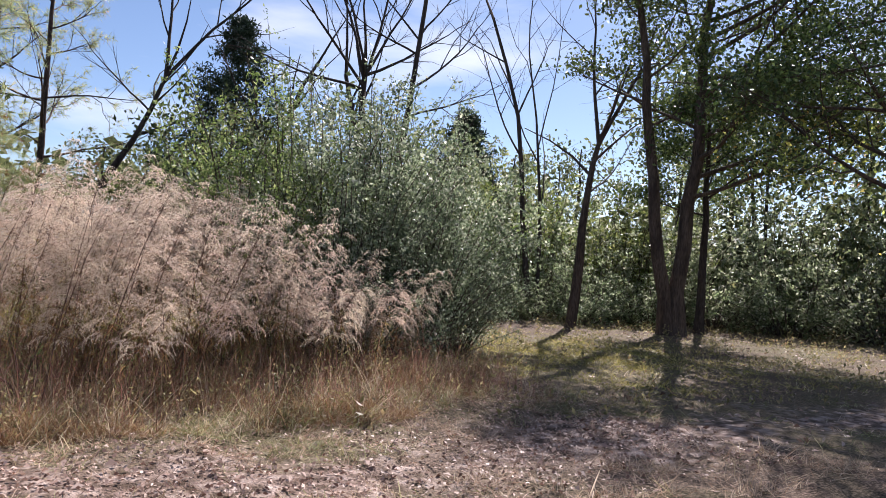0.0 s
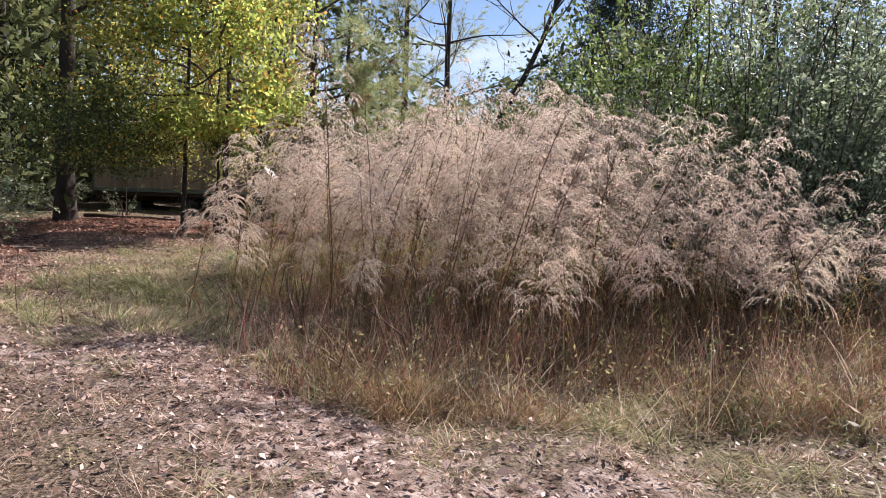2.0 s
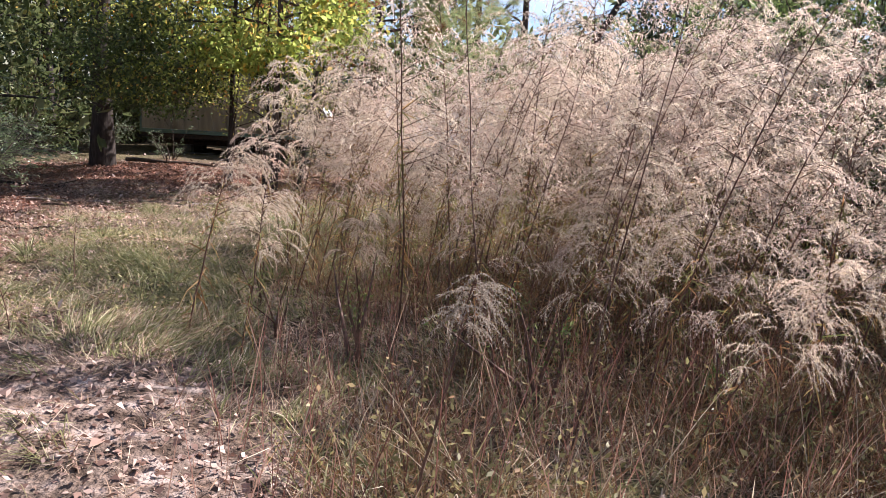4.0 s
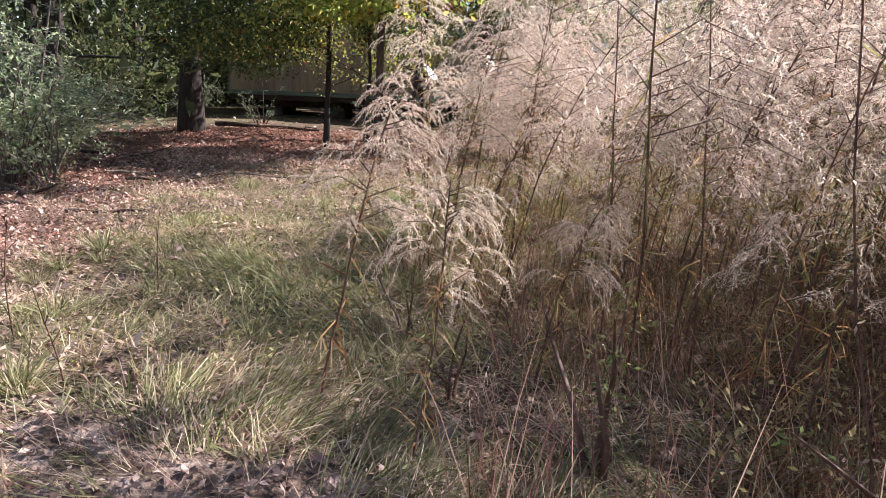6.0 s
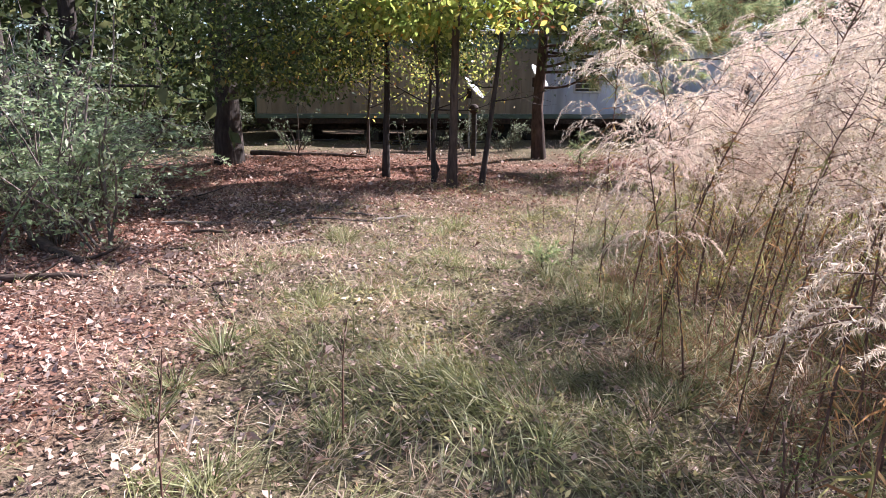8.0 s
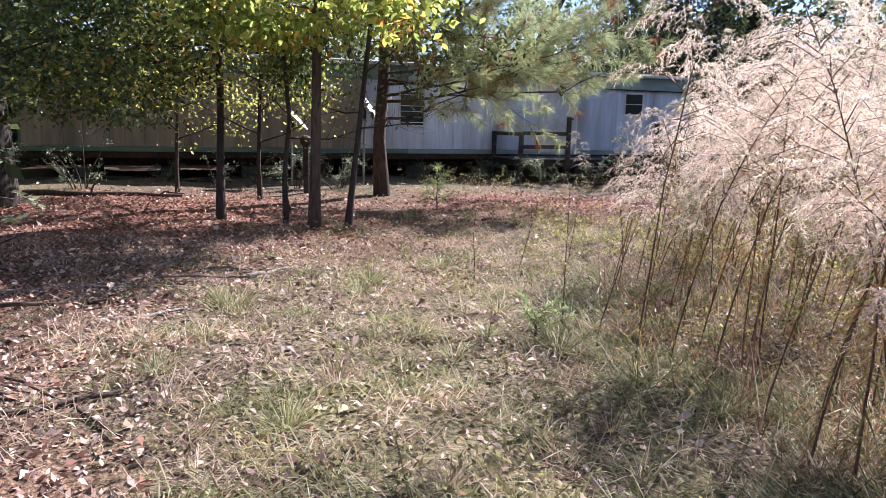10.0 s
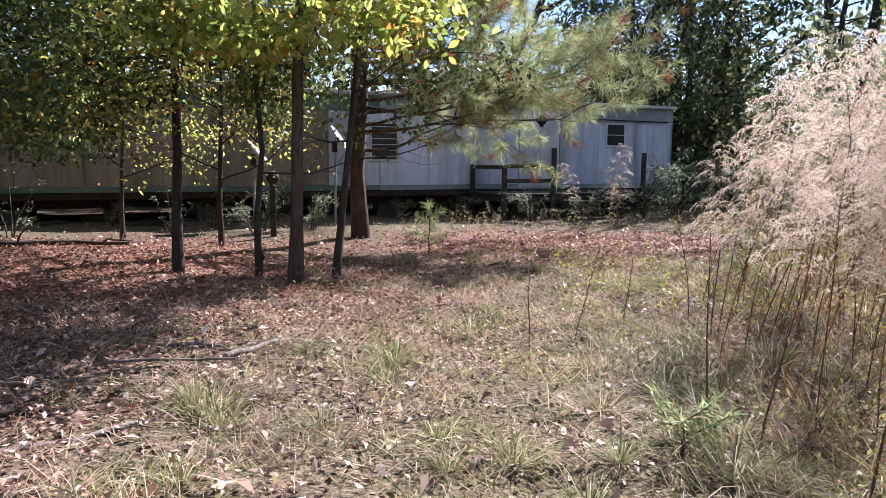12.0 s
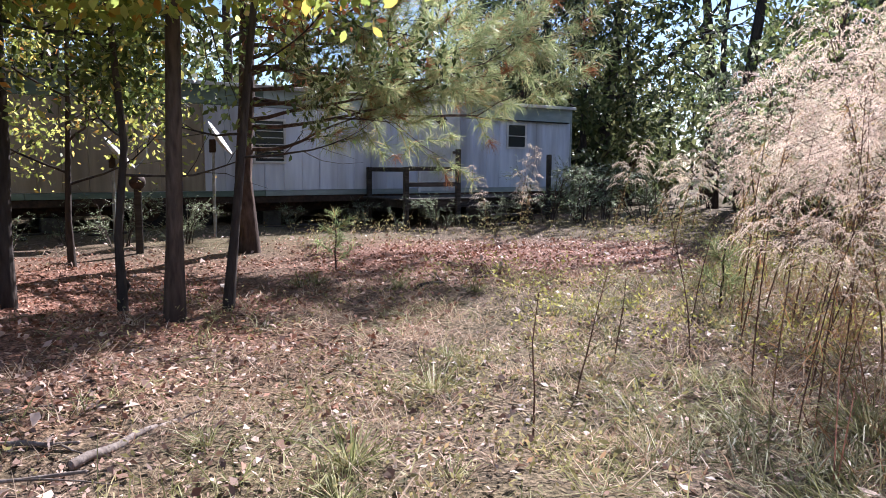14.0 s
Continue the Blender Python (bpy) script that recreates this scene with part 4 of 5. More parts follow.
# cedars
def cedar(x, y, h, w, label):
    pts, rad = trunk_line(h, (0.05, 0), 0.14, 0.02, 8, 0.03)
    lm = []
    n = 70
    for k in range(n):
        z = h * (0.12 + 0.86 * k / n)
        a = 2.4 * k
        lm.append((at_height(pts, z), unit(np.array((math.cos(a), math.sin(a), 0.35))), w * (1.02 - z / h) * rng.uniform(0.6, 1.2) + 0.06, 0.02))
    lt, tp = limb_tips(None, lm, 1, 4)
    p, d = clusters(tp, 16, 0.16)
    ln = rng.uniform(0.14, 0.3, len(p))
    return tree("cedar_tree", x, y, label, "cedar tree", [tube(pts, rad, 8)] + lt, [("crown", [(*leaves(p, d, ln, ln * 0.28), 0)], M_CEDAR)], M_BARK_DARK)


cedar(9.0, 34, 12.8, 4.6, "dark conical cedar rising above the shrubs")
cedar(19.5, 30, 9.5, 3.6, "dark rounded cedar beyond the shrubs")


# ---- shrubs ----
def shrub_mesh(h, spread, shoots, per, size, mats, ratio=0.35, bark=M_BARK, twig=9, skirt=0.0):
    """Many-stemmed shrub: rising shoots with side twigs, leaves set along the twigs."""
    tubes, P, D = [], [], []
    for k in range(shoots):
        a, q = rng.uniform(0, 2 * math.pi), math.sqrt(rng.uniform(0, 1))
        out = np.array((math.cos(a), math.sin(a), 0)) * q
        hh = h * (1.05 - 0.42 * q * q) * rng.uniform(0.72, 1.06)
        pts = wander(out * spread * 0.25, out * spread * 0.95 / max(hh, 0.3) + np.array((0, 0, 1)), hh * 1.05, 6, 0.13, 0.03 - skirt * q)
        tubes.append(tube(pts[::2], np.linspace(0.02, 0.004, 4), 3))
        nt = max(3, per // twig)
        t = rng.uniform(0.1, 1.0, nt) ** 0.85 * 6
        i = np.minimum(t.astype(int), 5)
        c = pts[i] + (pts[i + 1] - pts[i]) * (t - i)[:, None]
        tw = unit(rng.normal(size=(nt, 3)) + out * 0.5 + np.array((0, 0, 0.25)))
        ln = rng.uniform(0.25, 0.7, nt) * (1 - 0.45 * t / 6) * min(1.0, h / 2.5)
        w = (np.arange(twig) + 0.7) / twig
        p = c[:, None] + tw[:, None] * (ln[:, None] * w)[:, :, None] - np.array((0, 0, 1)) * (0.22 * ln[:, None] * w ** 2)[:, :, None]
        P.append((p + rng.normal(size=p.shape) * 0.02).reshape(-1, 3))
        D.append(unit(np.repeat(tw, twig, 0) * 0.6 + rng.normal(size=(nt * twig, 3)) * 0.8))
    P, D = np.concatenate(P), np.concatenate(D)
    P[:, 2] = np.maximum(P[:, 2], 0.06)
    ln = size * rng.uniform(0.6, 1.3, len(P))
    return mesh_of("wood", [joined(tubes)], bark), mesh_of("foliage", [(*leaves(P, D, ln, ln * ratio, 0.1), 0)], mats)


def shrub(name, meshes, x, y, label, turn=0, scale=1.0, group="", category="shrub"):
    e = empty(name, label, category, pose(x, y, gz(x, y) - 0.05, 0, 0, turn) @ Matrix.Scale(scale, 4), group)
    part("wood", meshes[0], e)
    part("foliage", meshes[1], e)
    return e


big_a = shrub_mesh(5.0, 2.1, 95, 440, 0.07, M_BUSH, 0.48, skirt=0.04)
big_b = shrub_mesh(5.0, 1.8, 75, 340, 0.072, M_BUSH_LIME, 0.45)
big_c = shrub_mesh(3.4, 2.0, 65, 260, 0.06, M_BUSH, 0.48, skirt=0.08)
thick_a = shrub_mesh(4.6, 2.4, 55, 126, 0.125, M_PALE, 0.48)
thick_b = shrub_mesh(5.0, 2.2, 55, 126, 0.125, M_BUSH_LIME, 0.48)
thick_c = shrub_mesh(3.0, 2.6, 55, 126, 0.105, M_PALE, 0.48, skirt=0.05)
thick_d = shrub_mesh(3.4, 2.6, 30, 80, 0.26, M_FAR, 0.45)
for m, x, y, t, s, lab in ((big_b, 3.9, 13.2, 0, 1.04, "tall lime-green shrub behind the dry weeds"), (big_a, 5.6, 12.9, 40, 1.1, "tall grey-green shrub thick with small leaves"), (big_a, 7.4, 13.4, 170, 1.08, "tall grey-green shrub thick with small leaves"), (big_c, 6.5, 11.6, 90, 0.95, "grey-green shrub at the edge of the clearing"), (big_c, 5.2, 10.9, 10, 0.75, "low grey-green shrub among the weeds"), (big_c, 7.9, 12.2, 230, 0.7, "low grey-green shrub among the weeds")):
    shrub("shrub", m, x, y, lab, t, s, "shrubs behind the weeds")
for k, (x, y, s, mm) in enumerate(((12.0, 20.5, 1.2, thick_b), (14.3, 22.0, 1.4, thick_a), (10.3, 19.0, 1.05, thick_b), (16.5, 20.8, 1.05, thick_a), (18.5, 20.0, 1.1, thick_c), (12.6, 24.5, 1.5, thick_b), (16.0, 25.5, 1.5, thick_b), (19.8, 18.0, 0.95, thick_c), (22.0, 17.0, 1.1, thick_c), (23.8, 15.0, 1.15, thick_c), (25.0, 12.3, 1.2, thick_c), (25.5, 9.6, 1.1, thick_c), (26, 7.0, 1.1, thick_c), (20.5, 23.5, 1.4, thick_a), (24.0, 20.0, 1.4, thick_a), (27.0, 17.0, 1.4, thick_a), (28.0, 13.0, 1.3, thick_a), (28.5, 9.0, 1.3, thick_a), (16.9, 18.3, 0.7, thick_c), (13.9, 18.6, 0.65, thick_c), (9.0, 23.5, 1.1, thick_a), (21.5, 20.5, 1.2, thick_b), (18.2, 23.0, 1.3, thick_b))):
    shrub("shrub", mm, x, y, "sunlit green thicket shrub" if mm is thick_b else "grey-green thicket shrub at the wood's edge", 67 * k, s, "thicket shrubs")
for k in range(22):
    x, y = -19 + 1.5 * k, 33.8 + 1.6 * math.sin(2.7 * k)
    shrub("shrub", thick_d, x, y, "dark understorey shrub beneath woodland trees", 71 * k, 1.15 + 0.25 * math.sin(5 * k), "woodland understorey")
for k, (x, y) in enumerate(((17, 28.5), (20, 26.5), (23, 24.5), (26, 21.8), (28.5, 19), (30, 15.5), (31, 12), (31, 8.5), (30.5, 5))):
    shrub("shrub", thick_d, x, y, "dark understorey shrub beneath woodland trees", 53 * k, 1.5 + 0.2 * math.sin(4 * k), "woodland understorey")
thick_e = shrub_mesh(3.4, 2.4, 40, 80, 0.148, M_FAR, 0.45)
for k in range(11):
    x, y = -13.3 + 1.1 * math.sin(1.9 * k), 15.0 + 1.9 * k
    shrub("shrub", thick_e, x, y, "dark understorey shrub beneath woodland trees", 71 * k, 0.8 + 0.2 * math.sin(5 * k), "woodland understorey")

def arching_mesh(n, h, reach, size, mats, bark):
    """Sprawling shrub: shoots that arch over, with leafy side twigs."""
    tubes, P, D = [], [], []
    for k in range(n):
        a = rng.uniform(0, 2 * math.pi)
        out = np.array((math.cos(a), math.sin(a), 0))
        r, hh = reach * rng.uniform(0.35, 1.05), h * rng.uniform(0.45, 1.1)
        t = np.linspace(0, 1, 9)
        pts = out * (0.15 + r * t ** 1.15)[:, None] + np.array((0, 0, 1)) * (hh * (2.3 * t - 1.5 * t * t))[:, None] + rng.normal(size=(9, 3)) * 0.03
        tubes.append(tube(pts[::2], np.linspace(0.011, 0.003, 5), 4))
        side = np.cross(out, (0, 0, 1))
        for j in range(17):
            q = rng.uniform(0.15, 1.0) * 8
            i = min(int(q), 7)
            c = pts[i] + (pts[i + 1] - pts[i]) * (q - i)
            d = unit(unit(pts[i + 1] - pts[i]) * 0.7 + side * rng.choice((-1, 1)) * rng.uniform(0.4, 1) + rng.normal(size=3) * 0.3)
            ln = rng.uniform(0.12, 0.38)
            tubes.append(tube(np.array([c, c + d * ln * 0.5, c + d * ln - (0, 0, 0.04)]), [0.003, 0.0022, 0.0014], 3))
            m = 10
            w = (np.arange(m) + 0.5) / m
            P.append(c + d * (ln * w)[:, None])
            alt = np.where(np.arange(m) % 2, 1.0, -1.0)[:, None] * np.cross(d, (0, 0, 1))
            D.append(unit(d * 0.6 + alt + rng.normal(size=(m, 3)) * 0.35))
    P, D = np.concatenate(P), np.concatenate(D)
    P[:, 2] = np.maximum(P[:, 2], 0.05)
    ln = size * rng.uniform(0.6, 1.3, len(P))
    return mesh_of("wood", [joined(tubes)], bark), mesh_of("foliage", [(*leaves(P, D, ln, ln * 0.42, 0.1), 0)], mats)


priv = arching_mesh(40, 1.25, 2.0, 0.055, M_BRAMBLE, M_BARK_PALE)
priv_tall = arching_mesh(24, 2.2, 1.6, 0.055, M_BRAMBLE, M_BARK_PALE)
for x, y, t, s in ((-7.6, 14.4, 0, 0.85), (-9.3, 14.2, 130, 1.1), (-9.2, 16.3, 220, 1.0), (-11.2, 15.5, 60, 1.3), (-10.2, 18.2, 300, 0.9)):
    shrub("privet", priv, x, y, "sprawling green privet with arching pale shoots", t, s, "privet thicket", "shrub")
for x, y, t, s in ((-7.5, 13.9, 40, 0.9), (-8.5, 13.2, 110, 1.0), (-8.9, 15.2, 20, 1.1)):
    shrub("privet", priv_tall, x, y, "tall green privet with long arching sprays", t, s, "privet thicket", "shrub")
tall = shrub_mesh(2.9, 0.8, 5, 130, 0.065, M_BRAMBLE, 0.4, M_BARK_PALE)
for x, y, t, s in ((-6.85, 13.9, 0, 1.0), (-7.9, 13.3, 80, 1.0), (-7.5, 14.5, 50, 1.1), (-9.9, 17.5, 200, 1.0)):
    shrub("privet", tall, x, y, "tall thin privet shoots with small leaves", t, s, "privet thicket", "shrub")
weed = shrub_mesh(1.4, 0.9, 9, 70, 0.055, M_BUSH, 0.4, M_BARK)
weed_b = arching_mesh(12, 1.0, 0.7, 0.042, M_BUSH, M_BARK)
nw = 0
for x, y, t, s in ((-4.5, 24.3, 0, 0.85), (-3.6, 24.0, 50, 0.7), (-8.3, 23.3, 90, 0.8), (3.9, 25.6, 10, 1.3), (4.6, 25.3, 80, 1.1), (-6.0, 24.3, 200, 0.6), (-10.2, 23.4, 30, 0.9), (-7.2, 25.2, 70, 0.45), (-5.3, 25.3, 15, 0.5), (-1.5, 26.0, 120, 0.5), (-0.2, 26.1, 65, 0.6), (0.5, 25.2, 20, 0.5), (1.2, 25.0, 220, 0.65), (2.4, 25.2, 310, 0.6), (5.3, 26.2, 5, 1.2), (6.2, 26.4, 90, 1.3), (7.0, 25.4, 190, 1.2), (6.1, 25.0, 35, 0.9)):
    nw += 1
    shrub("weed_bush", weed_b if nw % 3 else weed, x, y, "thin leafy weed bush against the mobile home", t, s, "weeds along the mobile home")

# ---- woodland behind ----
far = []
for v in range(4):
    h = (9.5, 12.5, 8.0, 11)[v]
    pts, rad = trunk_line(h, (rng.uniform(-0.6, 0.6), rng.uniform(-0.6, 0.6)), 0.17, 0.05)
    lt, tp = limb_tips(None, limbs_along(pts, (1.4, 4.5, 0.8, 2.5)[v], h, (22, 18, 22, 20)[v], 3.1, 0.05, 0.2), 1, 5, sides=4)
    far.append((mesh_of("trunk", [joined([tube(pts, rad, 7)] + lt[::7])], M_BARK_DARK, True), mesh_of("crown", [leaf_pieces(tp[::2], 6, 0.55, 0.32, 0, 0.5)], M_FAR)))
frng = random.Random(5)
spots = []
for k in range(26):
    spots.append((-26 + 2.25 * k + frng.uniform(-0.8, 0.8), 34.0 + frng.uniform(0, 3) + (3.5 if -1 < -26 + 2.25 * k < 5 else 0)))
for k in range(16):
    spots.append((-30 + 4.4 * k + frng.uniform(-1, 1), 42 + frng.uniform(0, 5)))
for k in range(12):
    spots.append((-14.5 - frng.uniform(0, 3), 12 + 1.8 * k))
for k in range(9):
    spots.append((-12.0 + frng.uniform(-0.8, 0.8) - 0.35 * k, 18.6 + 1.6 * k))
for k in range(16):
    spots.append((29 + frng.uniform(0, 5), 1 + 2.4 * k))
for k in range(7):
    spots.append((-20 + 7 * k, -13 - frng.uniform(0, 5)))
spots = [(x, y) for x, y in spots if not (-2.5 < x < 7 and y > 30)] + [(3.8, 38.5), (5.6, 36.8), (7.4, 36.0), (9.8, 37.5), (12.5, 35.5), (4.6, 43.0), (6.8, 42.0), (8.8, 44.0), (11.0, 43.0), (13.5, 44.0)]
FULL = [(8.3, 30.6), (10.8, 31.6), (12.9, 30.0), (15.6, 28.4), (9.6, 33.6), (7.2, 32.2)]
spots += FULL
for k, (x, y) in enumerate(spots):
    v = k % 4 if not (0 < x < 26 and y > 28) else (2 if k % 2 else 0)
    s = frng.uniform(0.85, 1.2) * (0.85 if (x, y) in FULL else 0.62 if (3 < x < 30 and y > 20) else 1.0)
    e = empty("woodland_tree", "dark green woodland tree" if v != 1 else "tall woodland tree with a high crown", "tree", pose(x, y, gz(x, y) - 0.1, 0, 0, frng.uniform(0, 360)) @ Matrix.Scale(s, 4), "woodland trees")
    part("trunk", far[v][0], e)
    part("crown", far[v][1], e)


# far woods all round
n = 15000
a = rng.uniform(0, 2 * math.pi, n)
rr = rng.uniform(58, 85, n)
top = 8.5 + 2.5 * np.sin(9 * a) + 1.8 * np.sin(23 * a + 1) + 1.2 * np.sin(57 * a)
p = np.stack([2 + rr * np.cos(a), 12 + rr * np.sin(a), top * rng.uniform(0, 1, n) ** 0.8], 1)
ln = rng.uniform(0.8, 2.0, n)
tagged(new("distant_woods", mesh_of("distant_woods", [(*leaves(p, unit(rng.normal(size=(n, 3))), ln, ln * 0.7), 0)], M_FAR)), "belt of dark woodland closing the view all round", "woods", kind="stuff")

# ---- dog fennel ----
def fennel_mesh(h, lean, density=1.0, start=0.36, m=13, fine=0.0068, frond=0.2, fuzz=(0.016, 0.036)):
    """Tall weed: dark stem, arching fronds hung with drooping feathery fingers."""
    stem = wander((0, 0, 0), (lean[0] * 0.35, lean[1] * 0.35, 1), h, 8, 0.045, 0.0)
    bow = np.linspace(0, 1, 9)[:, None] ** 2
    stem = stem + bow * np.array((lean[0], lean[1], -0.12 * math.hypot(*lean))) * h * 0.5
    tubes = [tube(stem, np.linspace(0.0068, 0.0025, 9), 5)]
    P, D, L = [], [], []
    nb = int(26 * density)
    for k in range(nb):
        q = start + (1.0 - start) * (k + rng.uniform(0, 1)) / nb
        i = min(int(q * 8), 7)
        s = stem[i] + (stem[i + 1] - stem[i]) * (q * 8 - i)
        a = rng.uniform(0, 2 * math.pi)
        out = np.array((math.cos(a) + lean[0] * 0.9, math.sin(a) + lean[1] * 0.9, 0.0))
        d = unit(out + np.array((0, 0, rng.uniform(0.45, 1.15))))
        ln = h * frond * (1.3 - 0.7 * (q - start) / (1 - start)) * rng.uniform(0.6, 1.2)
        t = np.linspace(0, 1, 6)[:, None]
        arc = s + d * ln * t - np.array((0, 0, 1)) * ln * 0.55 * t ** 2.4
        tubes.append(tube(arc[[0, 2, 5]], [0.0034, 0.0024, 0.0012], 3))
        fingers = int(9 * max(0.7, min(1.3, ln / 0.45)))
        for j in range(fingers):
            u = 0.15 + 0.85 * (j + rng.uniform(0.2, 0.8)) / fingers
            ii = min(int(u * 5), 4)
            b = arc[ii] + (arc[ii + 1] - arc[ii]) * (u * 5 - ii)
            way = unit(arc[ii + 1] - arc[ii])
            side = np.cross(way, (0, 0, 1)) * (1 if j % 2 else -1)
            fd = unit(way * 0.75 + side * rng.uniform(0.2, 0.7) + np.array((0, 0, -0.12)) + rng.normal(size=3) * 0.2)
            fl = rng.uniform(0.10, 0.20) * (1.15 - 0.55 * u)
            w = (np.arange(m) + rng.uniform(0, 1, m)) / m
            P.append(b + fd * (fl * w)[:, None] - np.array((0, 0, 1)) * (0.5 * fl * w ** 2)[:, None])
            D.append(unit(fd * 0.5 + rng.normal(size=(m, 3)) * 0.7 + np.array((0, 0, -0.45))))
            L.append(rng.uniform(*fuzz, m))
    P, D, L = np.concatenate(P), np.concatenate(D), np.concatenate(L)
    # dead leaves low on the stem
    n = 72
    t = rng.uniform(0.10, start + 0.2, n) * 8
    i = np.minimum(t.astype(int), 7)
    c = stem[i] + (stem[i + 1] - stem[i]) * (t - i)[:, None]
    d = unit(rng.normal(size=(n, 3)) + np.array((0, 0, -0.2)))
    v, f = ribbons(c, d, rng.uniform(0.07, 0.22, n), np.full(n, 0.008), rng.uniform(0.2, 0.7, n))
    half = len(f) // 2
    return (mesh_of("stem", [joined(tubes)], M_FENNEL_STEM),
            mesh_of("plume", [(*spikes(P, D, L, np.full(len(L), fine)), 0)], M_PLUME),
            mesh_of("leaf_tuft", [(v, f[:half], 0), (v, f[half:], 1)], [M_PLUME_GREEN, M_GOLD]))


fennels = [fennel_mesh(2.5, (0.30, 0.05)), fennel_mesh(2.7, (0.18, -0.12)), fennel_mesh(2.3, (0.42, -0.08)), fennel_mesh(2.6, (0.34, 0.16), 1.1, 0.33), fennel_mesh(2.15, (0.25, -0.2), 1.0, 0.3), fennel_mesh(2.45, (0.5, 0.0), 1.0, 0.42)]
near_fennels = [fennel_mesh(2.5, (0.30, 0.05), 1.0, 0.5, 32, 0.0038, 0.23, (0.013, 0.030)), fennel_mesh(2.3, (0.40, -0.1), 1.0, 0.48, 32, 0.0038, 0.23, (0.013, 0.030)), fennel_mesh(2.55, (0.2, 0.12), 1.0, 0.54, 32, 0.0038, 0.23, (0.013, 0.030))]
front_fennels = [fennel_mesh(2.4, (0.25, 0.05), 1.15, 0.27, 30, 0.0036, 0.2, (0.013, 0.030)), fennel_mesh(2.3, (0.3, -0.15), 1.15, 0.25, 30, 0.0036, 0.2, (0.013, 0.030))]
far_fennels = [fennel_mesh(2.6, (0.32, 0.05), 1.0, 0.55, 14, 0.0062), fennel_mesh(2.4, (0.42, -0.08), 1.0, 0.52, 14, 0.0062), fennel_mesh(2.7, (0.22, 0.12), 1.0, 0.58, 14, 0.0062)]
short = [fennel_mesh(1.45, (-0.35, -0.2), 0.7, 0.5, 60, 0.0034, 0.26, (0.012, 0.024)), fennel_mesh(1.2, (0.3, -0.3), 0.75, 0.6, 60, 0.0034, 0.28, (0.012, 0.024)), fennel_mesh(1.65, (-0.2, -0.35), 0.7, 0.5, 60, 0.0034, 0.24, (0.012, 0.024))]


def fennel(m, x, y, turn, scale, label, group="dry weed stand"):
    e = empty("dog_fennel", label, "tall weed", pose(x, y, gz(x, y) - 0.04, 0, 0, turn) @ Matrix.Scale(scale, 4), group)
    part("stem", m[0], e)
    part("plume", m[1], e)
    part("leaf_tuft", m[2], e)


prng = random.Random(11)
placed = []
tries = 0
while len(placed) < 235 and tries < 20000:
    tries += 1
    x, y = prng.uniform(-2.3, 4.6), prng.uniform(7.6, 18)
    if not bool(inside(x, y, CLUMP)):
        continue
    if any((x - a) ** 2 + (y - b) ** 2 < 0.042 for a, b in placed):
        continue
    if y > 13.5 and prng.random() < 0.4:
        continue
    if y < 9.6 and x < 1.0 and prng.random() < 0.3:
        continue
    placed.append((x, y))
    s = prng.uniform(0.82, 1.12) * (0.8 if x > 2.8 else 1.0) * (0.88 if y > 13 else 1.0) * (0.86 if x < -0.7 else 1.0) * (0.84 if x < -0.2 and y > 13 else 1.0)
    pick = near_fennels[prng.randrange(3)] if x < -0.9 else front_fennels[prng.randrange(2)] if y < 9.4 and x < 1.6 else fennels[prng.randrange(6)]
    if y > 11.2 and x > -0.6:
        pick = far_fennels[prng.randrange(3)]
    fennel(pick, x, y, prng.gauss(0, 38), s, "tall dry dog fennel with pale feathery plumes on a dark stem")
for x, y, v, t, s in ((-1.9, 9.05, 1, 90, 1.08), (-1.4, 8.6, 1, 120, 0.92), (-1.5, 10.2, 2, 160, 1.0), (-1.0, 9.5, 1, 20, 0.8), (1.0, 7.9, 2, 90, 0.75), (1.6, 8.0, 0, 10, 0.9), (2.5, 8.1, 1, 250, 1.0), (3.2, 8.2, 2, 40, 0.9), (3.9, 8.4, 0, 300, 1.0), (4.4, 8.9, 1, 20, 1.1), (4.8, 9.4, 2, 100, 1.05), (-1.9, 11.3, 0, 0, 1.0), (3.0, 20.5, 2, 0, 1.0), (3.6, 19.8, 1, 90, 1.1), (4.3, 20.8, 2, 60, 1.2), (4.2, 23.5, 2, 10, 1.1), (5.2, 22.5, 0, 120, 1.2), (5.8, 24.2, 1, 20, 1.3)):
    fennel(short[v], x, y, t, s, "short dry dog fennel drooping at the edge of the stand")
for x, y, v, t, s in ((4.2, 18.7, 0, 10, 0.95), (4.9, 19.6, 3, 40, 1.0), (5.6, 18.9, 4, -30, 1.0), (5.3, 20.5, 1, 0, 0.95), (6.4, 20.0, 2, 20, 1.0), (6.0, 21.6, 0, 60, 0.95), (7.0, 18.4, 5, 10, 1.0), (6.8, 22.0, 3, 0, 0.9), (3.6, 18.2, 5, 10, 0.9), (7.6, 20.6, 1, 80, 1.0)):
    fennel(fennels[v], x, y, t, s, "tall dry dog fennel with pale feathery plumes on a dark stem")

for x, y, v, t, s in ((2.6, 24.4, 0, 0, 0.72), (3.0, 24.7, 4, 90, 0.75), (2.2, 24.9, 2, 200, 0.6)):
    fennel(fennels[v], x, y, t, s, "pale dry dog fennel before the mobile home")

M_REDSTALK = foliage("red_weed_stalk", [(0.0, (0.14, 0.065, 0.045)), (0.6, (0.33, 0.18, 0.125)), (1.0, (0.52, 0.37, 0.25))], 0.35, 0.6, 0.2)
M_HERB = foliage("low_herb_leaf", [(0.0, (0.13, 0.115, 0.05)), (0.5, (0.30, 0.265, 0.115)), (0.85, (0.46, 0.39, 0.19)), (1.0, (0.42, 0.24, 0.145))], 0.45, 0.5, 0.3)

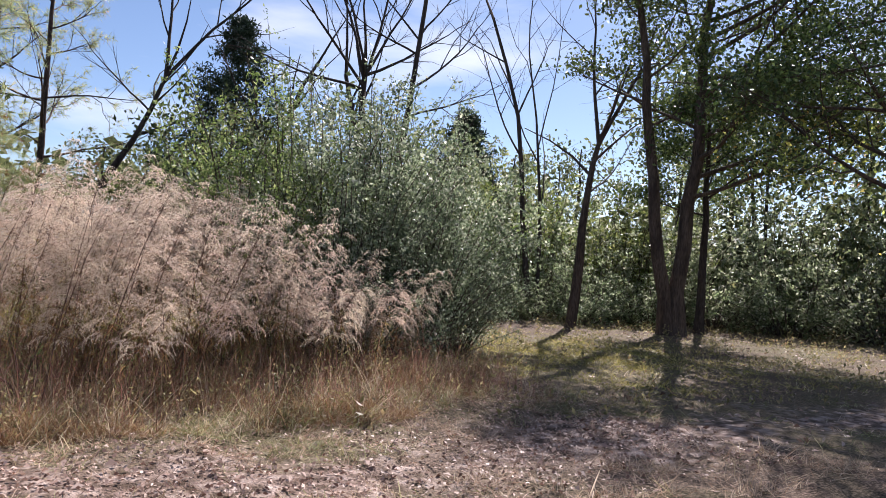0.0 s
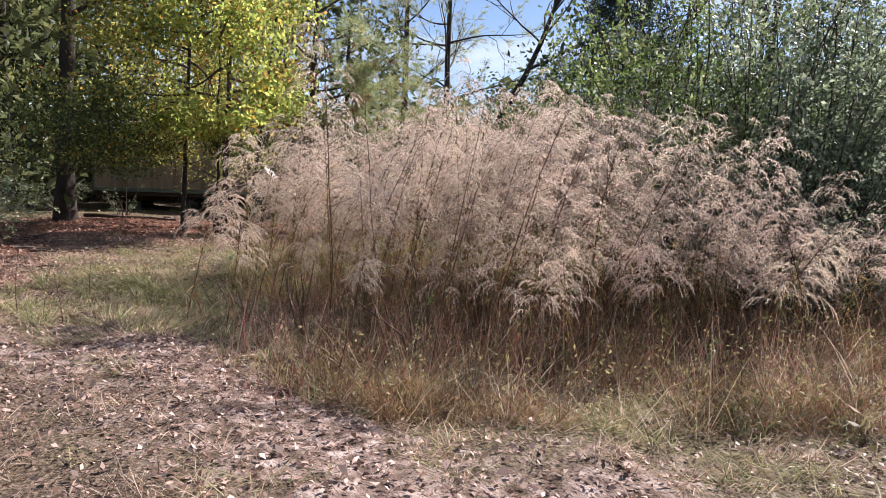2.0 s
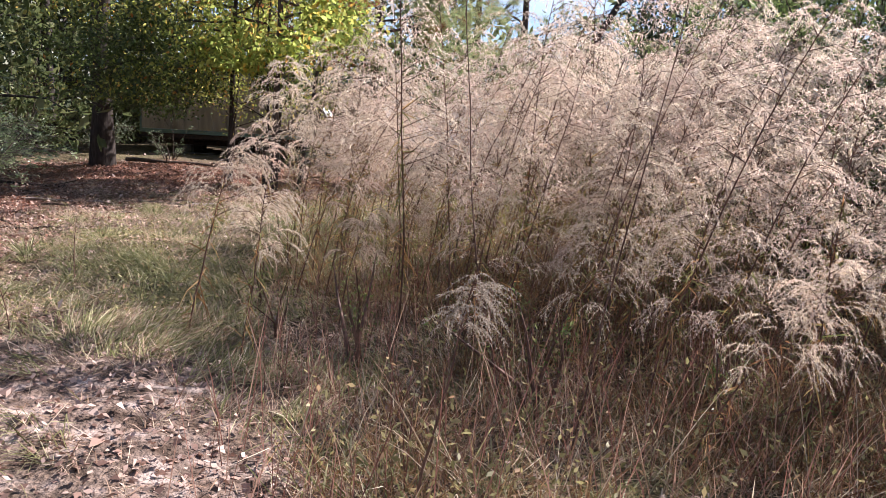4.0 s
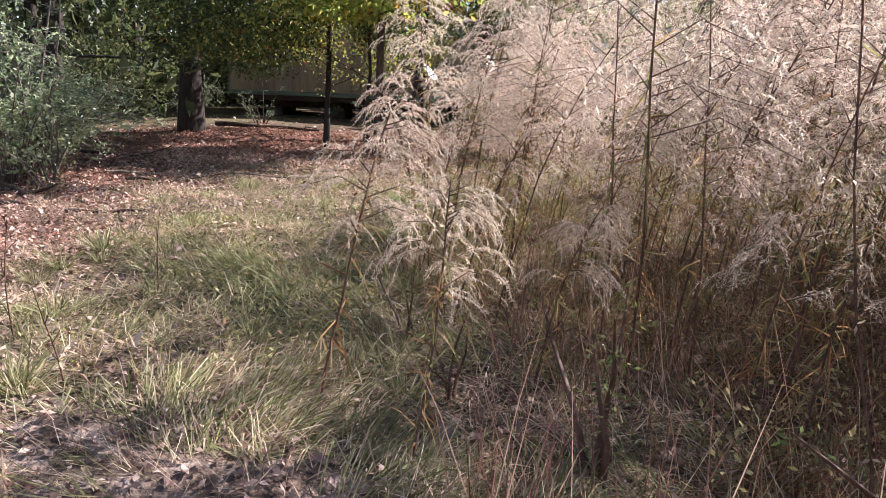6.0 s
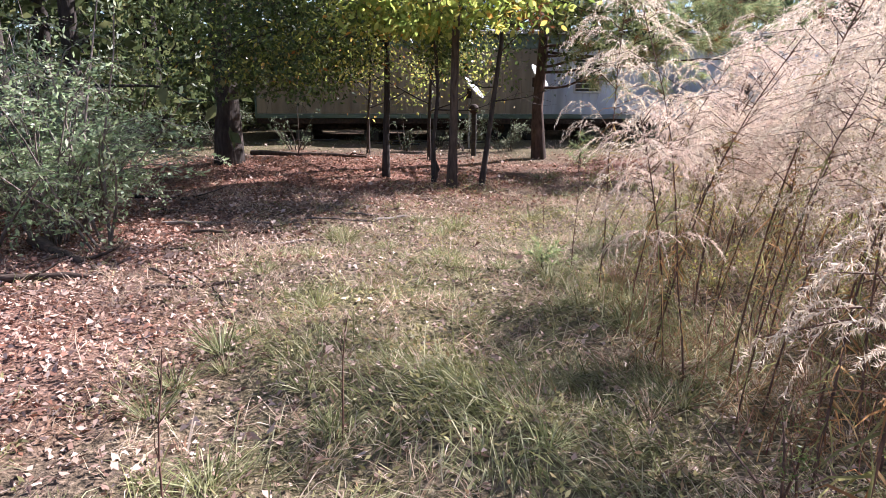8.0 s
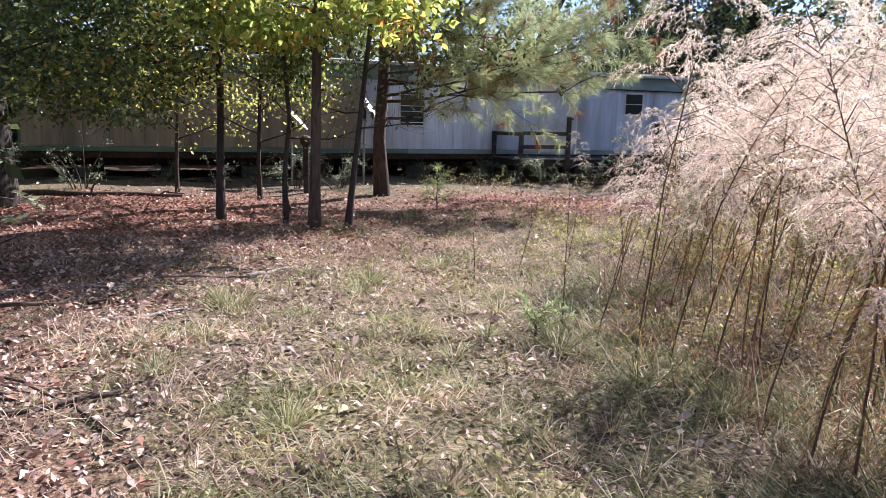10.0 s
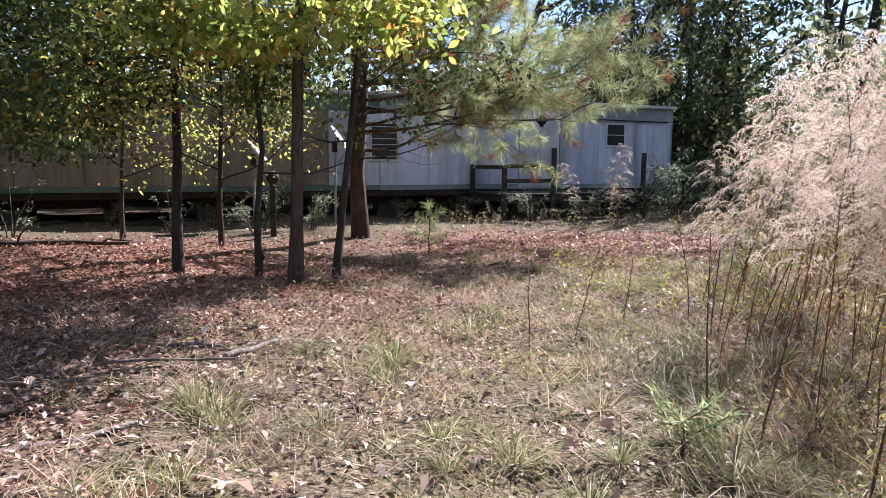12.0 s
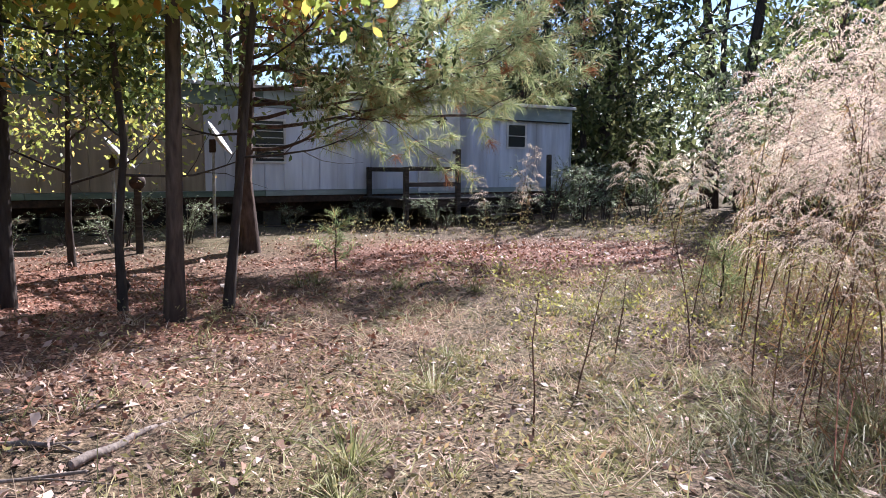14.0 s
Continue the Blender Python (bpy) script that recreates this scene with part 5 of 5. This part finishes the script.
for k in range(22):
    x, y = prng.uniform(3.4, 5.9), prng.uniform(8.7, 10.4)
    if y < 8.7 + 0.45 * (x - 3.4):
        y += 0.8
    fennel(fennels[prng.randrange(6)], x, y, prng.gauss(0, 60), prng.uniform(0.45, 0.72), "chest-high dry dog fennel before the green shrubs")

sprig = shrub_mesh(0.95, 0.3, 4, 80, 0.03, M_BUSH_LIME, 0.35, M_FENNEL_STEM)
for x, y, t, s in ((-0.75, 8.75, 0, 0.95), (0.35, 8.35, 70, 1.0), (-1.35, 9.25, 140, 0.6), (1.3, 8.3, 200, 0.8), (-1.7, 9.9, 20, 0.55), (2.9, 8.0, 260, 0.7)):
    shrub("goldenrod", sprig, x, y, "yellow-green goldenrod sprig among dry weeds", t, s, "goldenrod sprigs", "weed")


def bunch_mesh(n, length, mats):
    a = rng.uniform(0, 2 * math.pi, n)
    o = rng.uniform(0.1, 1.1, n)
    d = unit(np.stack([np.cos(a) * o, np.sin(a) * o, np.full(n, 0.8)], 1))
    p = np.stack([np.cos(a), np.sin(a), np.zeros(n)], 1) * rng.uniform(0, 0.06, n)[:, None]
    ln = length * rng.uniform(0.5, 1.15, n)
    v, f = ribbons(p, d, ln, rng.uniform(0.004, 0.008, n), rng.uniform(0.25, 0.8, n))
    v[:, 2] = np.maximum(v[:, 2], 0.012)
    return mesh_of("tussock", [(v, f, 0)], mats)


bunches = [bunch_mesh(70, 0.34, M_GREEN), bunch_mesh(60, 0.30, M_STRAW), bunch_mesh(80, 0.40, M_GREEN), bunch_mesh(60, 0.27, M_GREEN), bunch_mesh(70, 0.36, M_STRAW)]
names = ("green grassy tussock with arching blades", "dry straw-coloured tussock in the clearing", "large green tussock with arching blades", "small green tussock in the meadow", "large dry straw-coloured tussock")
made = 0
while made < 150:
    x, y = prng.uniform(-5.0, 3.2), prng.uniform(7.4, 20.0)
    s, r, g = zones(np.array(x), np.array(y))
    if s > 0.4 or r > 0.45 or (y > 15 and prng.random() < 0.4) or bool(inside(x, y, CLUMP)) and y < 10.5:
        continue
    k = prng.choice((0, 1, 2, 3, 0, 2, 3, 4, 3))
    e = empty("tussock", names[k], "tussock", pose(x, y, float(height(x, y)) - 0.01, 0, 0, prng.uniform(0, 360)) @ Matrix.Scale(prng.uniform(0.6, 1.15), 4), "tussocks in the clearing")
    part("foliage", bunches[k], e)
    made += 1

M_FLUFF = foliage("seed_fluff", [(0.0, (0.30, 0.25, 0.19)), (1.0, (0.48, 0.42, 0.34))], 0.5, 0.8, 0.1)
fluff = fennel_mesh(1.08, (0.1, -0.05), 0.5, 0.76, 46, 0.0036, 0.09, (0.008, 0.016))
fluff[1].materials[0] = M_FLUFF
e = empty("seeding_weed", "low weed with drooping white seed fluff", "weed", pose(-0.24, 7.22, gz(-0.24, 7.22) - 0.04, 0, 0, 90))
part("stem", fluff[0], e)
part("plume", fluff[1], e, "white drooping seed fluff")

# bare dark stalks in the clearing
for k, (x, y, h, lx, ly) in enumerate(((-2.35, 13.4, 1.0, 0.05, 0.1), (-2.15, 13.3, 1.05, 0.3, 0.1), (-1.25, 15.0, 1.2, 0.05, 0.1), (-1.0, 14.85, 1.15, 0.3, 0.1), (-2.6, 15.0, 0.7, 0.15, 0.1), (-2.1, 15.4, 0.75, 0.05, 0.0), (-0.85, 15.9, 1.1, 0.2, 0.1), (-3.75, 9.5, 0.75, -0.1, 0.0), (-3.0, 8.9, 0.55, 0.05, 0.0), (-1.4, 16.0, 0.6, 0.1, 0), (-0.4, 16.4, 1.0, 0.25, 0.1), (-3.4, 10.3, 0.6, 0.1, 0), (-0.6, 15.2, 1.2, 0.35, 0.0), (0.1, 15.6, 1.3, 0.3, 0.05), (0.45, 7.9, 2.4, 0.1, 0.0), (0.15, 8.5, 2.6, -0.3, 0.0))):
    pts = wander((0, 0, 0), (lx, ly, 1), h, 6, 0.05)
    tubes = [tube(pts, np.linspace(0.0055, 0.002, 7), 5)]
    for j in range(4):
        s = pts[2 + j]
        tubes.append(tube(wander(s, rng.normal(size=3) * 0.5 + np.array((0, 0, 0.8)), 0.12, 2, 0.2), [0.003, 0.002, 0.001], 3))
    e = empty("dead_stalk", "thin dark dead weed stalk standing in the grass", "weed stalk", pose(x, y, gz(x, y) - 0.03), "dead weed stalks")
    part("stalk", mesh_of("stalk", [joined(tubes)], M_FENNEL_STEM), e)
    n = 12
    p = pts[rng.integers(1, 7, n)]
    part("leaf_tuft", mesh_of("leaf_tuft", [(*leaves(p, unit(rng.normal(size=(n, 3))), rng.uniform(0.02, 0.05, n), np.full(n, 0.012)), 0)], M_STRAW), e)

# ---- logs and fallen sticks ----
def log(x, y, length, r, turn, label, mat=M_ROT, name="fallen_log", kids=2):
    z = gz(x, y)
    tubes = []
    pts = wander((-length / 2, 0, r * 0.6), (1, 0, 0), length, 7, 0.07)
    pts[:, 2] = r * 0.6 + 0.01 * np.sin(np.arange(8) * 1.7)
    rad = np.linspace(r, r * 0.55, 8) * rng.uniform(0.85, 1.12, 8)
    tubes.append(tube(pts, rad, 8))
    tubes.append(tube([pts[0], pts[0] - (0.01, 0, 0)], [rad[0], 0.001], 8))
    tubes.append(tube([pts[-1], pts[-1] + (0.01, 0, 0)], [rad[-1], 0.001], 8))
    for _ in range(kids):
        s = pts[rng.integers(2, 7)]
        tubes.append(tube(wander(s, (0.7, rng.choice((-1, 1)) * 0.8, 0.15), length * 0.3, 3, 0.15), np.linspace(r * 0.4, r * 0.15, 4), 5))
    e = empty(name, label, "log" if r > 0.03 else "stick", pose(x, y, z, 0, 0, turn), "fallen wood")
    part("wood", mesh_of("wood", [joined(tubes)], mat, True), e)


log(-7.0, 13.5, 1.3, 0.065, -24, "dark rotten log lying in the leaf litter")
log(-6.6, 12.5, 1.1, 0.045, 10, "dark rotten branch lying in the leaf litter")
log(-6.0, 14.8, 1.5, 0.022, 6, "fallen stick on the leaf litter", M_BARK_PALE, "fallen_stick", 1)
log(-5.3, 15.3, 1.7, 0.014, -4, "fallen stick on the leaf litter", M_BARK_PALE, "fallen_stick", 1)
log(-5.0, 14.0, 0.8, 0.02, 22, "fallen stick on the leaf litter", M_BARK_PALE, "fallen_stick", 1)
log(-5.6, 14.4, 1.2, 0.018, 8, "fallen stick on the leaf litter", M_ROT, "fallen_stick", 1)
log(-4.3, 15.55, 0.6, 0.024, 40, "grey rotten branch lying on leaf litter", M_BARK_PALE, "fallen_log", 1)
log(-7.4, 16.2, 1.8, 0.03, -8, "fallen stick in the pine straw", M_BARK, "fallen_stick", 2)
log(-0.7, 8.0, 0.9, 0.012, 160, "thin fallen stick in the grass", M_BARK_PALE, "fallen_stick", 1)
log(-1.2, 19.0, 1.2, 0.02, 30, "fallen stick in the clearing", M_BARK_DARK, "fallen_stick", 2)
log(-7.5, 21.5, 2.6, 0.05, -14, "fallen branch in the pine straw", M_BARK, "fallen_log", 2)

for k in range(16):
    sx, sy = prng.uniform(-9.5, -4.8), prng.uniform(11.5, 17)
    log(sx, sy, prng.uniform(0.4, 1.3), prng.uniform(0.008, 0.022), prng.uniform(-40, 40), "thin fallen stick in the leaf litter", (M_ROT, M_BARK, M_BARK_PALE)[k % 3], "fallen_stick", 1)


# ---- grass and litter ----
def scatter(n, x0, x1, y0, y1, weight):
    x, y = rng.uniform(x0, x1, n), rng.uniform(y0, y1, n)
    k = rng.uniform(0, 1, n) < np.clip(weight(x, y), 0, 1)
    return x[k], y[k]


def tufts(x, y, per, spread, length, width, droop, stand, comb=0.0):
    n = len(x)
    X = np.repeat(x, per) + rng.normal(size=n * per) * spread
    Y = np.repeat(y, per) + rng.normal(size=n * per) * spread
    size = np.repeat(rng.uniform(0.6, 1.35, n), per)
    a = rng.uniform(0, 2 * math.pi, n * per)
    if comb:
        a = np.repeat(2.4 + 1.6 * np.sin(1.7 * x + 2.3 * y) + rng.normal(size=n) * 0.4, per) + rng.normal(size=n * per) * comb
    o = rng.uniform(0.15, 1.0, n * per) * (1 - stand)
    d = unit(np.stack([np.cos(a) * o, np.sin(a) * o, np.full(n * per, 0.55)], 1))
    ln = rng.uniform(*length, n * per) * size
    v, f = ribbons(np.stack([X, Y, height(X, Y) - 0.015], 1), d, ln, rng.uniform(*width, n * per), rng.uniform(*droop, n * per))
    v[:, 2] = np.maximum(v[:, 2], height(v[:, 0], v[:, 1]) + 0.004)
    return v, f


def stuff(name, pieces, mats, label, category):
    tagged(new(name, mesh_of(name, pieces, mats)), label, category, kind="stuff")


def bunchy(x, y, k, s):
    return np.clip(3.2 * wave(x, y, k, s) - 1.25, 0, 1)


def w_dry(x, y):
    s, r, g = zones(x, y)
    return (0.22 + 0.78 * bunchy(x, y, 5.3, 5.0)) * (1 - 0.8 * s) * (1 - 0.9 * r) * (1 - 0.45 * inside(x, y, CLUMP) * (y < 11))


def w_green(x, y):
    s, r, g = zones(x, y)
    return np.clip(1.9 * g - 0.5, 0, 1) * (1 - s) * (1 - 0.95 * r) * bunchy(x, y, 4.3, 9.0)


P = []
x, y = scatter(20000, -9, 7, 3.5, 19.5, w_dry)
P.append((*tufts(x, y, 11, 0.045, (0.07, 0.24), (0.003, 0.0065), (0.1, 0.6), 0.1), 0))
x, y = scatter(3400, -9, 26, 3, 27, w_dry)
P.append((*tufts(x, y, 7, 0.08, (0.08, 0.26), (0.005, 0.012), (0.1, 0.7), 0.1), 0))
stuff("dry_grass", P, M_STRAW, "short matted straw-coloured grass of the clearing", "grass")
P = []
x, y = scatter(16000, -8, 7, 4.5, 19, w_green)
P.append((*tufts(x, y, 12, 0.05, (0.10, 0.32), (0.003, 0.0075), (0.2, 0.9), 0.0), 0))
x, y = scatter(6000, 5, 24, 4, 20, w_green)
P.append((*tufts(x, y, 7, 0.09, (0.06, 0.2), (0.006, 0.014), (0.1, 0.6), 0.0), 0))
# thick tufts where the grass grows lush
x, y = scatter(5200, -5.0, 0.6, 7.2, 11.8, lambda x, y: np.exp(-(((x + 1.8) / 1.2) ** 2 + ((y - 8.9) / 1.0) ** 2)) * np.clip(2.4 * wave(x, y, 3.6, 2.6) - 0.45, 0, 1) * (1 - 0.8 * zones(x, y)[0]))
half = len(x) * 6 // 10
P.append((*tufts(x[:half], y[:half], 17, 0.06, (0.18, 0.44), (0.0035, 0.0075), (0.35, 0.95), 0.0, 0.45), 0))
P.append((*tufts(x[half:], y[half:], 15, 0.06, (0.16, 0.40), (0.003, 0.006), (0.35, 0.95), 0.0, 0.5), 1))
x, y = scatter(1600, -3.0, 0.2, 10.8, 15.6, lambda x, y: np.exp(-(seg_dist(x, y, [(-1.9, 11), (-2.0, 13.3), (-1.0, 15.2)]) / 0.6) ** 2) * np.clip(2.2 * wave(x, y, 3.1, 1.4) - 0.4, 0, 1))
P.append((*tufts(x, y, 16, 0.06, (0.16, 0.42), (0.0035, 0.0075), (0.35, 0.95), 0.05, 0.7), 0))
x, y = scatter(800, -4.6, -1.2, 8.8, 12, lambda x, y: np.exp(-((0.8 * (x + 2.9) - 0.6 * (y - 10.6)) / 1.0) ** 2 - ((0.6 * (x + 2.9) + 0.8 * (y - 10.6)) / 0.42) ** 2))
P.append((*tufts(x, y, 18, 0.07, (0.16, 0.40), (0.004, 0.008), (0.3, 0.9), 0.1, 0.6), 0))
stuff("green_grass", P, [M_GREEN, M_STRAW], "tufted green grass bent over in the clearing", "grass")
x, y = scatter(8000, 5.5, 16, 6.5, 16, lambda x, y: np.exp(-(((x - 10) / 3.8) ** 2 + ((y - 11.0) / 3.0) ** 2)) * (0.3 + 0.7 * wave(x, y, 2.4, 3.0)))
stuff("mossy_grass", [(*tufts(x, y, 9, 0.09, (0.06, 0.2), (0.006, 0.013), (0.1, 0.6), 0.1), 0)], M_MOSS, "low yellow-green grass in the sunlit glade", "grass")


def herbs(x, y, per, tall, size):
    n = len(x)
    s = np.repeat(rng.uniform(0.5, 1.2, n), per)
    X = np.repeat(x, per) + rng.normal(size=n * per) * 0.045
    Y = np.repeat(y, per) + rng.normal(size=n * per) * 0.045
    p = np.stack([X, Y, height(X, Y) + 0.01 + rng.uniform(0, 1, n * per) ** 1.3 * tall * s], 1)
    d = unit(rng.normal(size=(n * per, 3)) + np.array((0, 0, 0.3)))
    ln = size * rng.uniform(0.6, 1.4, n * per)
    return (*leaves(p, d, ln, ln * 0.42, 0.1), 0)


def w_herb(x, y):
    s, r, g = zones(x, y)
    return np.clip(1.6 * wave(x, y, 1.9, 6.2) - 0.35, 0, 1) * (1 - s) * (1 - 0.85 * r) * np.clip((x + 5.0) / 1.5, 0.1, 1)


x, y = scatter(6500, -6, 5, 9, 20, w_herb)
P = [herbs(x, y, 11, 0.2, 0.032)]
x, y = scatter(3500, 3, 24, 6, 24, w_herb)
P.append(herbs(x, y, 9, 0.28, 0.07))
x, y = scatter(1500, -2.2, 8, 18, 25.5, w_herb)
P.append(herbs(x, y, 10, 0.35, 0.045))
x, y = scatter(3200, -1, 6.5, 6.4, 10, lambda x, y: inside(x, y, [(-0.9, 7.6), (0.2, 6.5), (1.6, 6.5), (3.6, 6.6), (5.4, 7.4), (6.6, 9.0), (5.6, 10.0), (-0.2, 9.4)]) * 0.3)
P.append(herbs(x, y, 14, 0.45, 0.035))
stuff("low_herbs", P, M_HERB, "low yellow-green herbs and weeds among the grass", "weeds")
x, y = scatter(3200, -2.0, 5.5, 13.0, 22, lambda x, y: w_herb(x, y) * np.clip((x + 2.2) / 1.5, 0, 1) * (1 - 0.8 * zones(x, y)[1]))
stuff("yellow_herbs", [herbs(x, y, 10, 0.24, 0.036)], M_MOSS, "bright yellow-green leafy weeds in the sunlit clearing", "weeds")
x, y = scatter(1500, -2.2, 4.8, 7.6, 18, lambda x, y: inside(x, y, CLUMP) * np.where(y < 11, 0.4, 0.15))
P = [(*tufts(x, y, 3, 0.09, (0.4, 1.0), (0.004, 0.0075), (0.0, 0.2), 0.8), 0)]
x, y = scatter(900, -1.2, 6.2, 6.9, 9.8, lambda x, y: 0.7 * np.ones_like(x))
P.append((*tufts(x, y, 4, 0.08, (0.3, 0.9), (0.003, 0.006), (0.0, 0.25), 0.75), 0))
stuff("weed_stalks", P, M_REDSTALK, "thin reddish weed stalks under the plumes", "weeds")
# tall russet grass before the weeds
FRINGE = [(-0.9, 7.6), (0.2, 6.5), (1.6, 6.5), (3.6, 6.6), (5.4, 7.4), (6.6, 9.0), (5.6, 10.0), (3.8, 9.2), (1.6, 9.0), (-0.2, 9.0)]
def w_fringe(x, y):
    return inside(x, y, FRINGE) * np.clip(1.5 * wave(x, y, 2.6, 1.0) - 0.25, 0, 1) * np.clip(0.2 + 0.9 * wave(x, y, 5.5, 2.0), 0, 1)


x, y = scatter(7000, -1, 7, 6.2, 10.2, w_fringe)
P = [(*tufts(x, y, 9, 0.06, (0.12, 0.42), (0.003, 0.0065), (0.15, 0.8), 0.15), 0)]
x, y = scatter(3600, -1, 7, 6.6, 10.2, w_fringe)
P.append((*tufts(x, y, 9, 0.04, (0.25, 0.65), (0.003, 0.006), (0.15, 0.8), 0.25), 0))
x, y = scatter(5000, -2.2, 4.5, 8.0, 18, lambda x, y: inside(x, y, CLUMP) * np.where(y < 12, 0.8, 0.3))
P.append((*tufts(x, y, 8, 0.07, (0.22, 0.62), (0.003, 0.0065), (0.2, 0.8), 0.3), 0))
stuff("russet_grass", P, M_RUST, "knee-high russet broom grass before the tall weeds", "grass")
x, y = scatter(2600, -1.5, 6.5, 6.2, 10, lambda x, y: inside(x, y, FRINGE) * (0.2 + 0.8 * wave(x, y, 3.3, 6.0)))
P = [(*tufts(x, y, 7, 0.07, (0.10, 0.40), (0.0035, 0.007), (0.2, 0.9), 0.1), 0)]
x, y = scatter(500, -1.5, 6.5, 6.4, 10, lambda x, y: inside(x, y, FRINGE))
P.append((*tufts(x, y, 4, 0.06, (0.35, 0.8), (0.0035, 0.006), (0.05, 0.5), 0.4), 0))
stuff("straw_stalks", P, M_STRAW, "pale straw stalks among the russet grass", "grass")
x, y = scatter(3000, -1.8, 6.8, 6.2, 10, lambda x, y: inside(x, y, FRINGE) * np.clip(2 * wave(x, y, 2.2, 8.0) - 0.8, 0, 1))
stuff("green_weeds", [(*tufts(x, y, 9, 0.06, (0.10, 0.38), (0.005, 0.012), (0.2, 0.8), 0.2), 0)], M_GREEN, "green weeds among the russet grass", "weeds")


def litter(n, x0, x1, y0, y1, weight, size):
    x, y = scatter(n, x0, x1, y0, y1, weight)
    m = len(x)
    p = np.stack([x, y, height(x, y) + rng.uniform(0.004, 0.025, m)], 1)
    a = rng.uniform(0, 2 * math.pi, m)
    d = unit(np.stack([np.cos(a), np.sin(a), rng.normal(size=m) * 0.5], 1))
    up = unit(np.array((0, 0, 1)) + rng.normal(size=(m, 3)) * 0.7)
    side = unit(np.cross(d, up))
    ln = size * rng.uniform(0.6, 1.4, m)
    w = ln * rng.uniform(0.35, 0.7, m) / 2
    c = p + d * (0.5 * ln)[:, None]
    c[:, 2] += 0.3 * ln * rng.uniform(-0.5, 1, m)
    v = np.stack([p, c - side * w[:, None], p + d * ln[:, None], c + side * w[:, None]], 1).reshape(-1, 3)
    v[:, 2] = np.maximum(v[:, 2], height(v[:, 0], v[:, 1]) + 0.003)
    return v, np.arange(m)[:, None] * 4 + np.arange(4), 0


def w_leaf(x, y):
    s, r, g = zones(x, y)
    return 0.28 + 0.5 * s + 0.75 * r + 0.35 * np.clip(-x - 3.5, 0, 1) + 0.3 * (wave(x, y, 2.7, 3.3) - 0.5)


stuff("leaf_litter", [litter(130000, -8.5, 6.5, 4, 17, w_leaf, 0.040), litter(22000, -12, 22, 3.5, 25, w_leaf, 0.07)], M_LITTER, "fallen brown and tan leaves scattered on the ground", "leaf litter")
stuff("pine_straw", [litter(80000, -11.5, 4, 8.5, 24.5, lambda x, y: zones(x, y)[1], 0.046)], M_PINESTRAW, "reddish pine straw and leaves under the trees", "leaf litter")
